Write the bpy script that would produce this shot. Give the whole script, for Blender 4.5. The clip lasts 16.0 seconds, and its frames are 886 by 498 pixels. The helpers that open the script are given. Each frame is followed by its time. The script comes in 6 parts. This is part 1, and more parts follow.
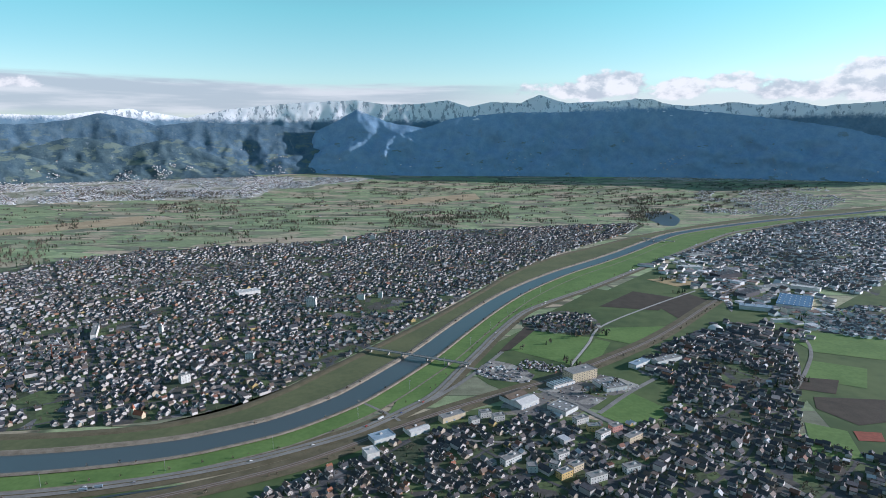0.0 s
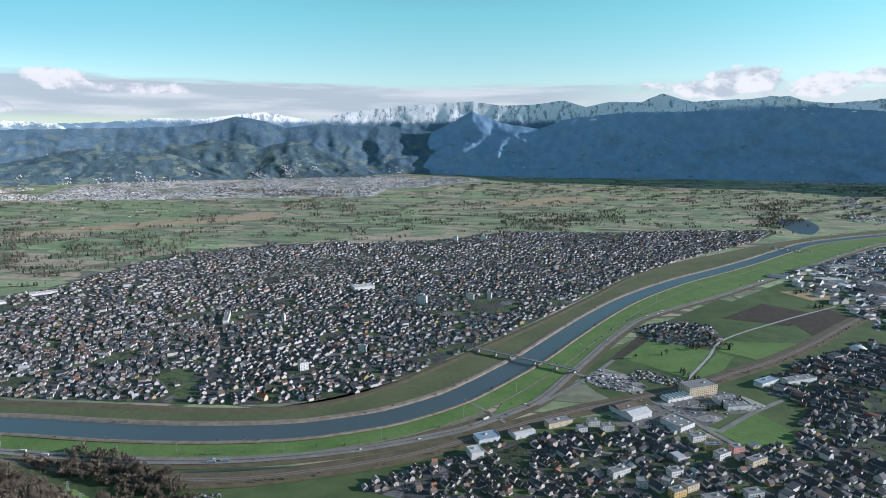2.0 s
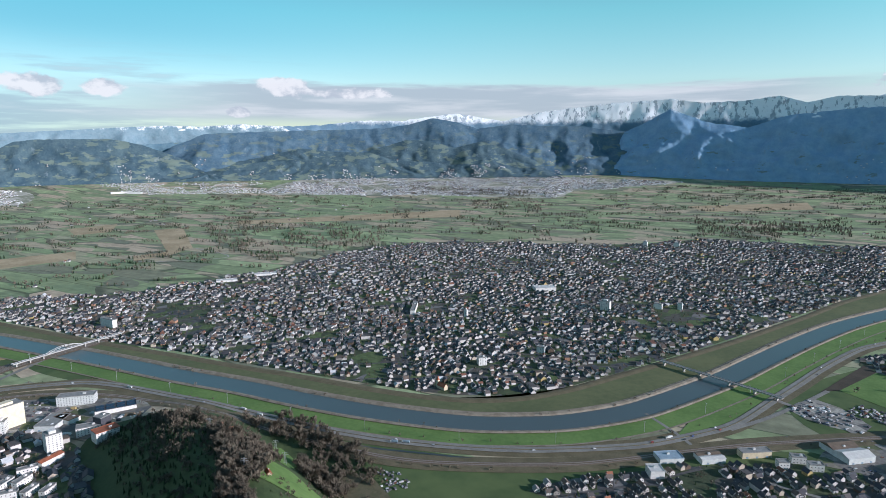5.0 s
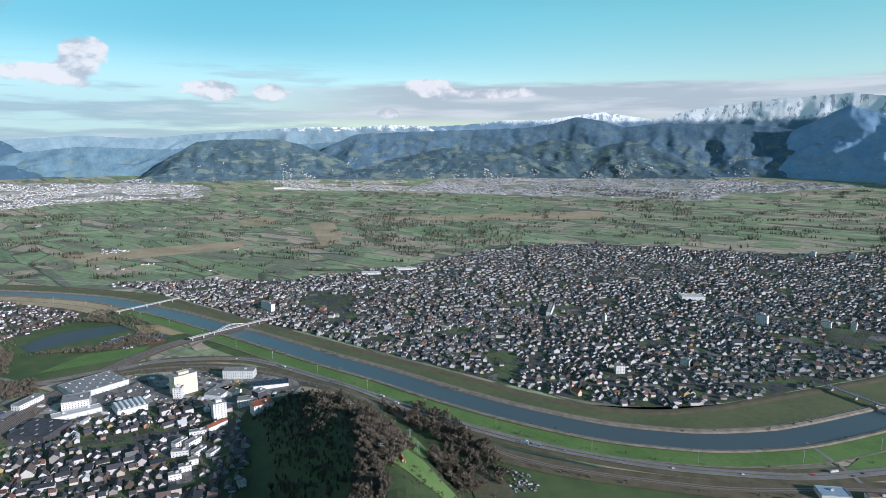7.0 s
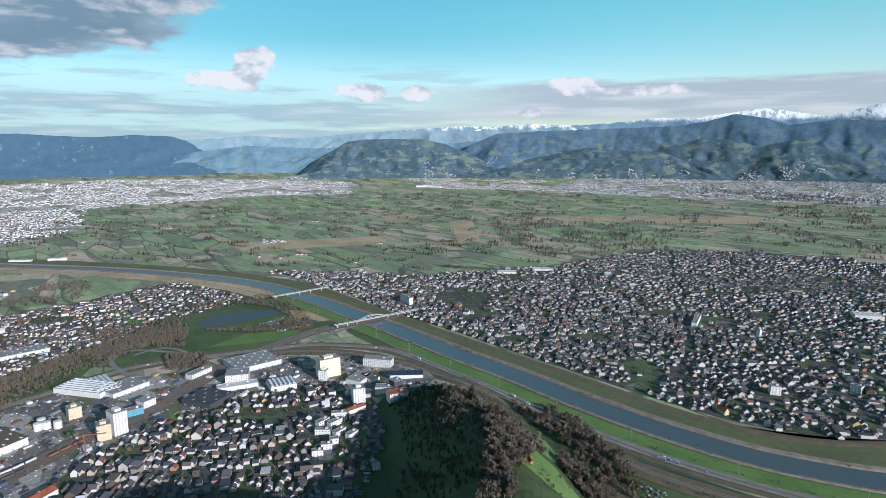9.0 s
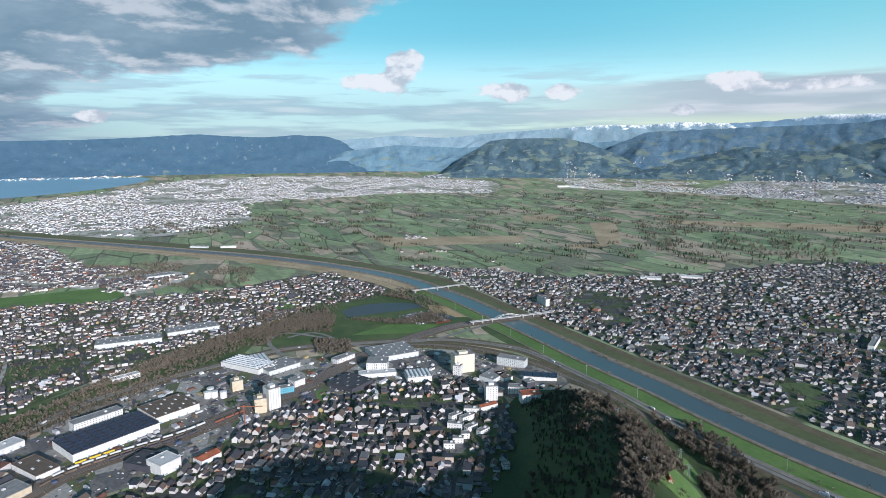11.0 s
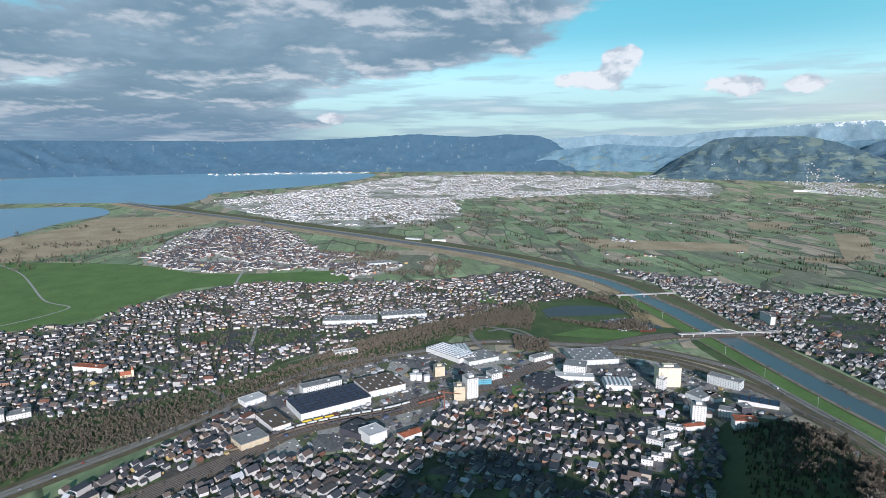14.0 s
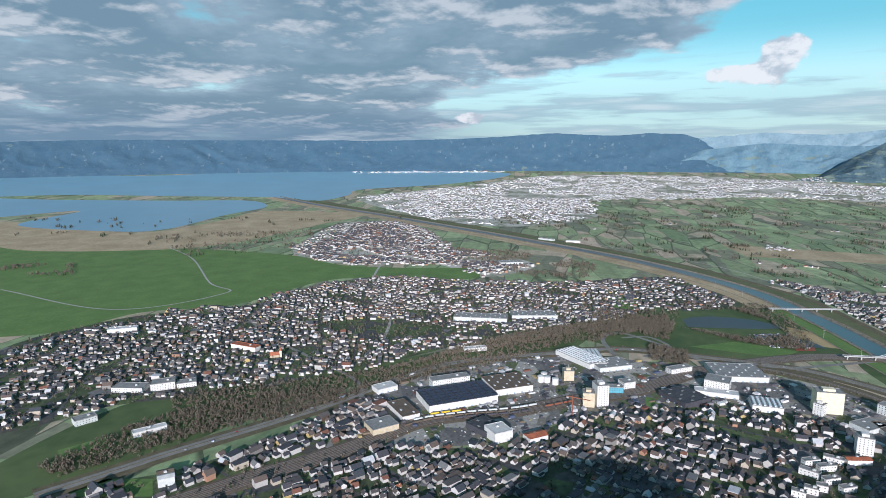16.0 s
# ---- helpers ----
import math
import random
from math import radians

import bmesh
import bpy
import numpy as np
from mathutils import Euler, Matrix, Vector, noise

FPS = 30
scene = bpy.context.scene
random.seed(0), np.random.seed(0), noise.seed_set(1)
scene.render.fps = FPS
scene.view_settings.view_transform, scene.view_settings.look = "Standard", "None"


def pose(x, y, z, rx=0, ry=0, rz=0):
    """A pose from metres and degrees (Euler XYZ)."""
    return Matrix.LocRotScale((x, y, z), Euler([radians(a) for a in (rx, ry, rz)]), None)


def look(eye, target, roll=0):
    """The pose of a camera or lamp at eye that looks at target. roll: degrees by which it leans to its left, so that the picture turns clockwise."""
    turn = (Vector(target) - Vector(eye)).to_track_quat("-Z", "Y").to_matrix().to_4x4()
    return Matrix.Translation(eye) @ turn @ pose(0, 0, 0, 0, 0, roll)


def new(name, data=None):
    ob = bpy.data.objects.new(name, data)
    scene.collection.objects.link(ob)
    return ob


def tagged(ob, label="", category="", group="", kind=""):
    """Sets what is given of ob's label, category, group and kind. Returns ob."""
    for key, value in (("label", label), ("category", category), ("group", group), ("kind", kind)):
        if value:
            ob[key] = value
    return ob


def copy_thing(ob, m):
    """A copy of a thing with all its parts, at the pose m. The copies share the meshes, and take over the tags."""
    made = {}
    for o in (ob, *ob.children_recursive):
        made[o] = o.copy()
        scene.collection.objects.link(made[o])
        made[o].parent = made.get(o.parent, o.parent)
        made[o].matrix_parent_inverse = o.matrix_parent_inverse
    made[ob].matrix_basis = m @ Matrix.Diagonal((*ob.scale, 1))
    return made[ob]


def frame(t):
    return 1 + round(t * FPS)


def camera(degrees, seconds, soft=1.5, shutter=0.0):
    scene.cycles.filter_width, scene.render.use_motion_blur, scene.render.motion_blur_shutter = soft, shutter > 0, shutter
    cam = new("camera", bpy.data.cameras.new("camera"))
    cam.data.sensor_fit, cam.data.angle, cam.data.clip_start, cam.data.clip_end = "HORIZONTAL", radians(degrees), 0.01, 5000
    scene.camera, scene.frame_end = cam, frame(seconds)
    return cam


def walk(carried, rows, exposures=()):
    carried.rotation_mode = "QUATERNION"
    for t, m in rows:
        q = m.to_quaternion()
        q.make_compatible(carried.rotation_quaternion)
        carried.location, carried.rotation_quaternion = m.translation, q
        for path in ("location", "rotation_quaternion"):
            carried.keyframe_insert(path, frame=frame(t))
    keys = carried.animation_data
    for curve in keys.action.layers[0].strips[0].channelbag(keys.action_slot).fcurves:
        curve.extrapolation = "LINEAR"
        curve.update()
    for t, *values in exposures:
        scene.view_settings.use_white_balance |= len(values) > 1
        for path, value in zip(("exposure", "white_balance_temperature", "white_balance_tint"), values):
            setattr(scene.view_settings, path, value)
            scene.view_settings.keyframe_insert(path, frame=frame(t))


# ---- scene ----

# ---- camera: hovers on one spot and turns to its left ----
EYE = 300.0
cam = camera(72.2, 16.0, soft=0.9)
TURNS = [(0.0, 0.0), (0.5, 2.76), (1.0, 5.32), (1.5, 8.02), (2.0, 10.56), (2.5, 13.23), (3.0, 15.73), (3.5, 18.48), (4.0, 21.45),
         (6.5, 37.95), (7.0, 41.1), (7.5, 44.47), (8.0, 47.64), (8.5, 50.99), (9.0, 54.11), (11.5, 70.43), (12.0, 73.54), (12.5, 76.89),
         (13.0, 80.03), (13.5, 83.39), (14.0, 86.56), (14.5, 89.96), (15.0, 93.09), (15.5, 96.32), (16.0, 99.18)]
TILTS = [(0.0, 9.80), (1.0, 9.77), (2.0, 9.68), (3.0, 9.63), (4.0, 9.61), (8.0, 9.61), (9.0, 9.64), (11.5, 9.66), (13.5, 9.68), (15.0, 9.72), (16.0, 9.73)]
walk(cam, [(t, pose(0, 0, EYE, 90 - np.interp(t, *zip(*TILTS)), 0.16, yaw)) for t, yaw in TURNS],
     [(0.0, 0.42, 6060, 21), (4.0, 0.38, 6060, 20), (8.0, 0.32, 6020, 19), (12.0, 0.32, 6050, 18), (16.0, 0.33, 6080, 18)])

# ---- sky, sun, exposure ----
SUN_AZ, SUN_EL = -84.0, 17.0          # degrees: to the right of the first view, above the plain
world = bpy.data.worlds.new("sky")
scene.world = world
world.use_nodes = True


class Nodes:
    """Short hand for wiring node trees."""

    def __init__(self, tree):
        self.tree = tree
        tree.nodes.clear()

    def add(self, kind, **sets):
        n = self.tree.nodes.new(kind)
        for key, value in sets.items():
            setattr(n, key, value)
        return n

    def put(self, socket, value):
        if isinstance(value, bpy.types.NodeSocket):
            self.tree.links.new(value, socket)
        elif value is not None:
            if hasattr(socket.default_value, "__len__") and not hasattr(value, "__len__"):
                value = [value] * len(socket.default_value)
            if hasattr(socket.default_value, "__len__") and len(socket.default_value) == 4 and len(value) == 3:
                value = (*value, 1)
            socket.default_value = value

    def math(self, op, a, b=None, c=None, clamp=False):
        n = self.add("ShaderNodeMath", operation=op, use_clamp=clamp)
        for s, v in zip(n.inputs, (a, b, c)):
            self.put(s, v)
        return n.outputs[0]

    def vmath(self, op, a, b=None):
        n = self.add("ShaderNodeVectorMath", operation=op)
        for s, v in zip(n.inputs, (a, b)):
            self.put(s, v)
        return n.outputs["Value"] if op in ("DOT_PRODUCT", "LENGTH") else n.outputs[0]

    def ramp(self, fac, stops, mode="LINEAR"):
        n = self.add("ShaderNodeValToRGB")
        n.color_ramp.interpolation = mode
        el = n.color_ramp.elements
        while len(el) < len(stops):
            el.new(0.5)
        for e, (p, c) in zip(el, stops):
            e.position, e.color = p, ((c, c, c, 1) if not hasattr(c, "__len__") else (*c, 1))
        self.put(n.inputs[0], fac)
        return n.outputs[0]

    def step(self, x, lo, hi):
        n = self.add("ShaderNodeMapRange", interpolation_type="SMOOTHSTEP")
        for s, v in zip(n.inputs, (x, lo, hi, 0.0, 1.0)):
            self.put(s, v)
        return n.outputs[0]

    def mix(self, fac, a, b, mode="MIX"):
        n = self.add("ShaderNodeMix", data_type="RGBA", blend_type=mode)
        self.put(n.inputs[0], fac), self.put(n.inputs[6], a), self.put(n.inputs[7], b)
        return n.outputs[2]

    def noise(self, vec, scale, detail=4, rough=0.55, colour=False, lac=2.0):
        n = self.add("ShaderNodeTexNoise")
        self.put(n.inputs["Vector"], vec), self.put(n.inputs["Scale"], scale), self.put(n.inputs["Detail"], detail)
        self.put(n.inputs["Roughness"], rough), self.put(n.inputs["Lacunarity"], lac)
        return n.outputs["Color" if colour else "Fac"]

    def voronoi(self, vec, scale, feature="F1", out="Color", rand=1.0):
        n = self.add("ShaderNodeTexVoronoi", feature=feature)
        self.put(n.inputs["Vector"], vec), self.put(n.inputs["Scale"], scale), self.put(n.inputs["Randomness"], rand)
        return n.outputs[out]

    def mapping(self, vec, scale=(1, 1, 1), turn=0.0, move=(0, 0, 0)):
        n = self.add("ShaderNodeMapping")
        self.put(n.inputs["Vector"], vec), self.put(n.inputs["Scale"], scale), self.put(n.inputs["Location"], move)
        n.inputs["Rotation"].default_value = (0, 0, radians(turn))
        return n.outputs[0]


# cumulus heads: azimuth, elevation, half width and half height in degrees
HEADS = [(-15.0, 5.0, 4.6, 1.5), (-10.5, 4.8, 4.0, 1.0), (-20.0, 4.5, 3.6, 1.0), (-25.4, 4.8, 3.0, 1.2), (-29.5, 4.3, 4.0, 1.0), (-35.0, 4.6, 3.2, 1.7), (-41.0, 5.2, 4.0, 1.6),
         (43.0, 5.1, 3.4, 1.0), (36.5, 4.8, 4.2, 0.6), (62.0, 4.7, 2.8, 1.1), (56.4, 4.8, 1.8, 0.8), (46.2, 3.0, 1.0, 0.5), (70.8, 6.6, 1.9, 2.1), (74.0, 5.5, 4.2, 1.0), (96.5, 2.4, 1.8, 0.6)]


def build_sky():
    w = Nodes(world.node_tree)
    sky = w.add("ShaderNodeTexSky", sky_type="NISHITA", sun_disc=False, sun_elevation=radians(SUN_EL), sun_rotation=radians(-SUN_AZ))
    sky.air_density, sky.dust_density, sky.ozone_density, sky.altitude = 1.0, 0.3, 1.0, 700
    way = w.add("ShaderNodeTexCoord").outputs["Generated"]
    sep = w.add("ShaderNodeSeparateXYZ")
    w.put(sep.inputs[0], way)
    x, y, z = sep.outputs
    add, sub_, mul = (lambda p, q: w.math("ADD", p, q)), (lambda p, q: w.math("SUBTRACT", p, q)), (lambda p, q: w.math("MULTIPLY", p, q))
    az = mul(w.math("ARCTAN2", mul(x, -1.0), y), 57.2958)
    el = mul(w.math("ARCSINE", z), 57.2958)
    tint = w.ramp(z, [(0.0, (0.86, 1.00, 1.06)), (0.05, (1.02, 1.16, 1.14)), (0.10, (1.34, 1.60, 1.44)), (0.20, (0.98, 1.84, 1.48)), (0.6, (0.58, 0.74, 0.80))])
    blue = w.mix(1.0, sky.outputs[0], tint, "MULTIPLY")
    north = w.vmath("DOT_PRODUCT", way, (-math.sin(radians(125)), math.cos(radians(125)), 0.0))
    blue = w.mix(mul(w.step(north, -0.3, 0.5), mul(w.step(el, 3.0, 10.0), 0.62)), blue, (0.85, 3.9, 5.2))
    pale = mul(w.step(az, 40.0, 72.0), sub_(1.0, w.step(el, 3.0, 9.5)))
    blue = w.mix(mul(pale, 0.75), blue, (4.0, 6.6, 7.0))
    # long streaks of thin cloud low over the hills
    strata = w.noise(w.mapping(way, (4.0, 4.0, 46.0)), 1.0, 7, 0.56)
    streak = mul(w.step(add(strata, mul(sub_(1.0, w.step(el, 1.5, 7.0)), 0.10)), 0.50, 0.64), mul(w.step(az, 30.0, 60.0), sub_(1.0, w.step(el, 5.0, 9.0))))
    col = w.mix(mul(streak, 0.62), blue, w.mix(w.step(strata, 0.55, 0.70), (3.0, 4.3, 5.0), (5.6, 6.3, 6.5)))
    # a broken deck of stratocumulus to the north, seen from below, flatter towards the horizon
    lift = add(w.math("MAXIMUM", z, 0.0), 0.17)
    flat = w.add("ShaderNodeCombineXYZ")
    w.put(flat.inputs[0], w.math("DIVIDE", x, lift)), w.put(flat.inputs[1], w.math("DIVIDE", y, lift))
    bent = w.vmath("ADD", flat.outputs[0], w.vmath("MULTIPLY", w.noise(flat.outputs[0], 1.3, 3, 0.5, True), (0.22, 0.22, 0.0)))

    def heap_up(move, detail):
        q = w.mapping(bent, (1, 1, 1), 0, move)
        return add(mul(w.noise(q, 1.45, detail, 0.56), 0.60), mul(w.noise(q, 0.50, 3, 0.5), 0.44))

    deck, deck_sun, deck_far = heap_up((0, 0, 0), 7), heap_up((-0.065, -0.02, 0), 6), heap_up((-0.20, -0.06, 0), 3)
    edge = add(72.0, mul(w.math("MINIMUM", w.math("MAXIMUM", sub_(9.2, el), 0.0), 5.6), 4.2))
    cover = mul(w.step(sub_(az, edge), -11.0, 13.0), sub_(1.0, w.step(az, 150.0, 178.0)))
    over = sub_(deck, sub_(0.74, mul(cover, 0.375)))
    mask, thick = w.step(over, 0.0, 0.075), w.step(over, 0.02, 0.17)
    lit = w.step(add(sub_(deck, deck_sun), mul(sub_(deck, deck_far), 0.32)), -0.002, 0.080)
    thin_tone = w.mix(lit, (3.0, 4.1, 4.7), (6.4, 6.8, 6.8))
    base_tone = w.mix(lit, (1.50, 2.50, 3.15), (4.9, 5.5, 5.7))
    col = w.mix(mul(mask, 0.96), col, w.mix(mul(thick, 0.85), thin_tone, base_tone))
    low = mul(w.step(az, 84.0, 112.0), mul(sub_(1.0, w.step(az, 150.0, 178.0)), sub_(1.0, w.step(el, 0.9, 4.2))))
    col = w.mix(mul(low, 0.72), col, w.mix(w.step(strata, 0.52, 0.66), (1.55, 2.6, 3.5), (4.3, 5.2, 5.6)))
    # a flat grey-white bank over the mountains
    bank_top = add(el, mul(sub_(strata, 0.5), 3.2))
    bank = mul(mul(w.step(el, 1.6, 3.0), sub_(1.0, w.step(bank_top, 4.9, 5.7))), mul(w.step(az, -12.0, 4.0), sub_(1.0, w.step(az, 42.0, 66.0))))
    col = w.mix(mul(bank, 0.90), col, w.mix(w.step(strata, 0.40, 0.62), (4.1, 4.9, 5.3), (6.2, 6.7, 6.8)))
    east = mul(w.step(el, 0.5, 2.2), mul(sub_(1.0, w.step(bank_top, 3.6, 4.8)), sub_(1.0, w.step(az, -12.0, 4.0))))
    col = w.mix(mul(east, 0.72), col, (6.1, 6.8, 6.9))
    # cumulus heads along it
    heap = w.noise(w.mapping(way, (15.0, 15.0, 26.0)), 1.0, 8, 0.58)
    heap_sun = w.noise(w.mapping(way, (15.0, 15.0, 26.0), 0, (-0.16, 0.0, -0.26)), 1.0, 8, 0.58)
    body = -1.0
    for ha, he, hw, hh in HEADS:
        du, dv = mul(sub_(az, ha), 1.0 / hw), mul(sub_(el, he), 1.0 / hh)
        body = w.math("MAXIMUM", body, sub_(1.0, add(mul(du, du), mul(dv, dv))))
    swell = add(body, mul(sub_(heap, 0.52), 4.2))
    puff = w.mix(w.step(add(sub_(heap, heap_sun), mul(body, 0.03)), -0.07, 0.10), (4.6, 5.3, 5.7), (7.9, 8.2, 8.0))
    col = w.mix(mul(w.step(swell, 0.05, 0.55), 0.92), col, puff)
    bg = w.add("ShaderNodeBackground")
    w.put(bg.inputs[0], col)
    bg.inputs[1].default_value = 0.085
    out = w.add("ShaderNodeOutputWorld")
    w.tree.links.new(bg.outputs[0], out.inputs[0])


build_sky()
sun_data = bpy.data.lights.new("sun", "SUN")
sun_data.energy, sun_data.angle, sun_data.color = 4.6, radians(0.55), (1.0, 0.95, 0.92)
sun = new("sun", sun_data)
a, e = radians(SUN_AZ), radians(SUN_EL)
sun.matrix_world = look((-math.sin(a) * math.cos(e) * 900, math.cos(a) * math.cos(e) * 900, math.sin(e) * 900), (0, 0, 0))


# ---- materials ----
def material(name, paint, rough=0.85, spec=0.3, metal=0.0):
    """paint(n, place) gives a colour, or a colour and a bump height, from world-sized coordinates."""
    m = bpy.data.materials.new(name)
    m.use_nodes = True
    n = Nodes(m.node_tree)
    place = n.add("ShaderNodeNewGeometry").outputs["Position"]
    got = paint(n, place)
    colour, bump, strength, dist = got if isinstance(got, tuple) and len(got) == 4 else (got, None, 0, 0)
    b = n.add("ShaderNodeBsdfPrincipled")
    n.put(b.inputs["Base Color"], colour)
    n.put(b.inputs["Roughness"], rough), n.put(b.inputs["Specular IOR Level"], spec), n.put(b.inputs["Metallic"], metal)
    if bump is not None:
        k = n.add("ShaderNodeBump")
        k.inputs["Strength"].default_value, k.inputs["Distance"].default_value = strength, dist
        n.put(k.inputs["Height"], bump)
        n.put(b.inputs["Normal"], k.outputs[0])
    out = n.add("ShaderNodeOutputMaterial")
    n.tree.links.new(b.outputs[0], out.inputs[0])
    return m


def speckled(c1, c2, scale=0.1, scale2=None, lo=0.35, hi=0.65):
    """Two colours mixed by coarse and fine noise."""
    def paint(n, p):
        f = n.math("ADD", n.math("MULTIPLY", n.noise(p, scale, 5), 0.6), n.math("MULTIPLY", n.noise(p, scale2 or scale * 9, 3), 0.4))
        return n.mix(n.step(f, lo, hi), c1, c2)
    return paint


def by_island(stops, dirt=0.12, scale=0.5):
    """One colour for each loose piece, with a little weathering."""
    def paint(n, p):
        rnd = n.add("ShaderNodeNewGeometry").outputs["Random Per Island"]
        c = n.ramp(rnd, stops, "CONSTANT")
        f = n.noise(p, scale, 4)
        return n.mix(dirt, c, n.ramp(f, [(0.3, 0.02), (0.7, 0.6)]), "OVERLAY")
    return paint


def by_object(stops, dirt=0.12, scale=0.5):
    def paint(n, p):
        rnd = n.add("ShaderNodeObjectInfo").outputs["Random"]
        c = n.ramp(rnd, stops, "CONSTANT")
        return n.mix(dirt, c, n.ramp(n.noise(p, scale, 4), [(0.3, 0.02), (0.7, 0.6)]), "OVERLAY")
    return paint


def fields_paint(n, p):
    """A patchwork of narrow meadows, stubble, reeds and ploughland with field tracks."""
    wob = n.vmath("ADD", p, n.vmath("MULTIPLY", n.noise(p, 0.003, 2, 0.5, True), (70, 70, 0)))
    q = n.mapping(wob, (1 / 330, 1 / 62, 0.0), 24)
    cell = n.voronoi(q, 1.0, "F1", "Color", 0.85)
    sepc = n.add("ShaderNodeSeparateColor")
    n.put(sepc.inputs[0], cell)
    r1, r2 = sepc.outputs[0], sepc.outputs[1]
    big = n.noise(p, 0.0013, 3)
    pick = n.math("ADD", n.math("MULTIPLY", r1, 0.55), n.math("MULTIPLY", n.math("SUBTRACT", big, 0.3), 1.0))
    c = n.ramp(pick, [(0.0, (0.160, 0.222, 0.114)), (0.14, (0.221, 0.290, 0.148)), (0.22, (0.291, 0.355, 0.192)), (0.28, (0.183, 0.237, 0.130)), (0.34, (0.311, 0.305, 0.197)), (0.39, (0.240, 0.301, 0.158)),
                      (0.46, (0.193, 0.202, 0.133)), (0.51, (0.367, 0.320, 0.222)), (0.57, (0.212, 0.264, 0.140)), (0.64, (0.167, 0.180, 0.122)), (0.69, (0.414, 0.340, 0.245)), (0.77, (0.244, 0.281, 0.156)), (0.86, (0.452, 0.364, 0.268))], "CONSTANT")
    edge = n.voronoi(q, 1.0, "DISTANCE_TO_EDGE", "Distance", 0.85)
    hedge = n.math("MULTIPLY", n.math("SUBTRACT", 1.0, n.step(edge, 0.012, 0.045)), n.step(r2, 0.35, 0.4))
    c = n.mix(n.math("MULTIPLY", hedge, 0.72), c, (0.040, 0.052, 0.030))
    strip = n.noise(n.mapping(wob, (1 / 260, 1 / 16, 0.0), 24), 1.0, 3)
    c = n.mix(0.30, c, n.ramp(strip, [(0.3, 0.25), (0.7, 0.75)]), "OVERLAY")
    f = n.noise(p, 0.05, 6, 0.62)
    c = n.mix(0.45, c, n.ramp(f, [(0.25, 0.15), (0.75, 0.85)]), "OVERLAY")
    return c, n.noise(p, 0.35, 5), 0.35, 1.2


def town_ground_paint(n, p):
    q = n.mapping(p, (1 / 17, 1 / 23, 0.0), 20)
    cell = n.voronoi(q, 1.0)
    s = n.add("ShaderNodeSeparateColor")
    n.put(s.inputs[0], cell)
    c = n.ramp(s.outputs[0], [(0.0, (0.062, 0.084, 0.040)), (0.3, (0.083, 0.117, 0.047)), (0.5, (0.078, 0.074, 0.064)), (0.66, (0.065, 0.068, 0.071)), (0.82, (0.049, 0.065, 0.035)), (0.93, (0.156, 0.152, 0.149))], "CONSTANT")
    f = n.noise(p, 0.16, 5, 0.65)
    return n.mix(0.6, c, n.ramp(f, [(0.25, 0.1), (0.75, 0.9)]), "OVERLAY")


def mountain_paint(snow_at, snow_soft, hazed_forest, meadow_share):
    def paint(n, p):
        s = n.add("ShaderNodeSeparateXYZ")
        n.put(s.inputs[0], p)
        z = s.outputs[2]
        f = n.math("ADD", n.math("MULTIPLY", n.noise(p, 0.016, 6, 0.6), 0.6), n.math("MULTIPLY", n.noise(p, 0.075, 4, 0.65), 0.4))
        # woods, meadow and rock tones are blued: distance haze in the colour
        dark, mid = hazed_forest
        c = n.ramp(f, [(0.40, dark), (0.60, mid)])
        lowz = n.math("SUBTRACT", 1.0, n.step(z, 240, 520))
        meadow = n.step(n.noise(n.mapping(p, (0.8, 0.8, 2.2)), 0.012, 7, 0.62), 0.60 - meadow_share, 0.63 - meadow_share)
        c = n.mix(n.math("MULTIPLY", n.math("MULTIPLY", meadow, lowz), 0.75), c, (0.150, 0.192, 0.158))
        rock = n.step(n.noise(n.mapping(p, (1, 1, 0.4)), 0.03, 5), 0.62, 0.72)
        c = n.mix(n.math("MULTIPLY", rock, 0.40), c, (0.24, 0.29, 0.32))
        clear = n.step(n.noise(n.mapping(p, (1, 1, 3.0)), 0.006, 3), 0.66, 0.69)
        line = n.math("ADD", z, n.math("MULTIPLY", n.math("SUBTRACT", f, 0.5), snow_soft))
        snow = n.math("MAXIMUM", n.step(line, snow_at, snow_at + 45), n.math("MULTIPLY", clear, n.step(z, snow_at - 60, snow_at - 30)))
        c = n.mix(n.math("MULTIPLY", snow, 0.97), c, (0.90, 0.92, 0.94))
        crag = n.math("MULTIPLY", snow, n.step(n.noise(n.mapping(p, (1, 1, 0.45)), 0.028, 8, 0.68), 0.53, 0.58))
        c = n.mix(n.math("MULTIPLY", crag, 0.72), c, (0.17, 0.24, 0.30))
        return c, f, 0.45, 9.0
    return paint


def yard_paint(n, p):
    """Paved plots of several ages, with gravel and weeds between them."""
    cell = n.voronoi(n.mapping(p, (1 / 26, 1 / 17, 0.0), 25), 1.0)
    s = n.add("ShaderNodeSeparateColor")
    n.put(s.inputs[0], cell)
    c = n.ramp(s.outputs[0], [(0.0, (0.163, 0.156, 0.144)), (0.25, (0.250, 0.237, 0.213)), (0.45, (0.125, 0.122, 0.119)), (0.6, (0.188, 0.175, 0.138)), (0.75, (0.325, 0.312, 0.275)), (0.86, (0.106, 0.125, 0.062))], "CONSTANT")
    return n.mix(0.55, c, n.ramp(n.noise(p, 0.25, 6, 0.65), [(0.25, 0.15), (0.75, 0.85)]), "OVERLAY")


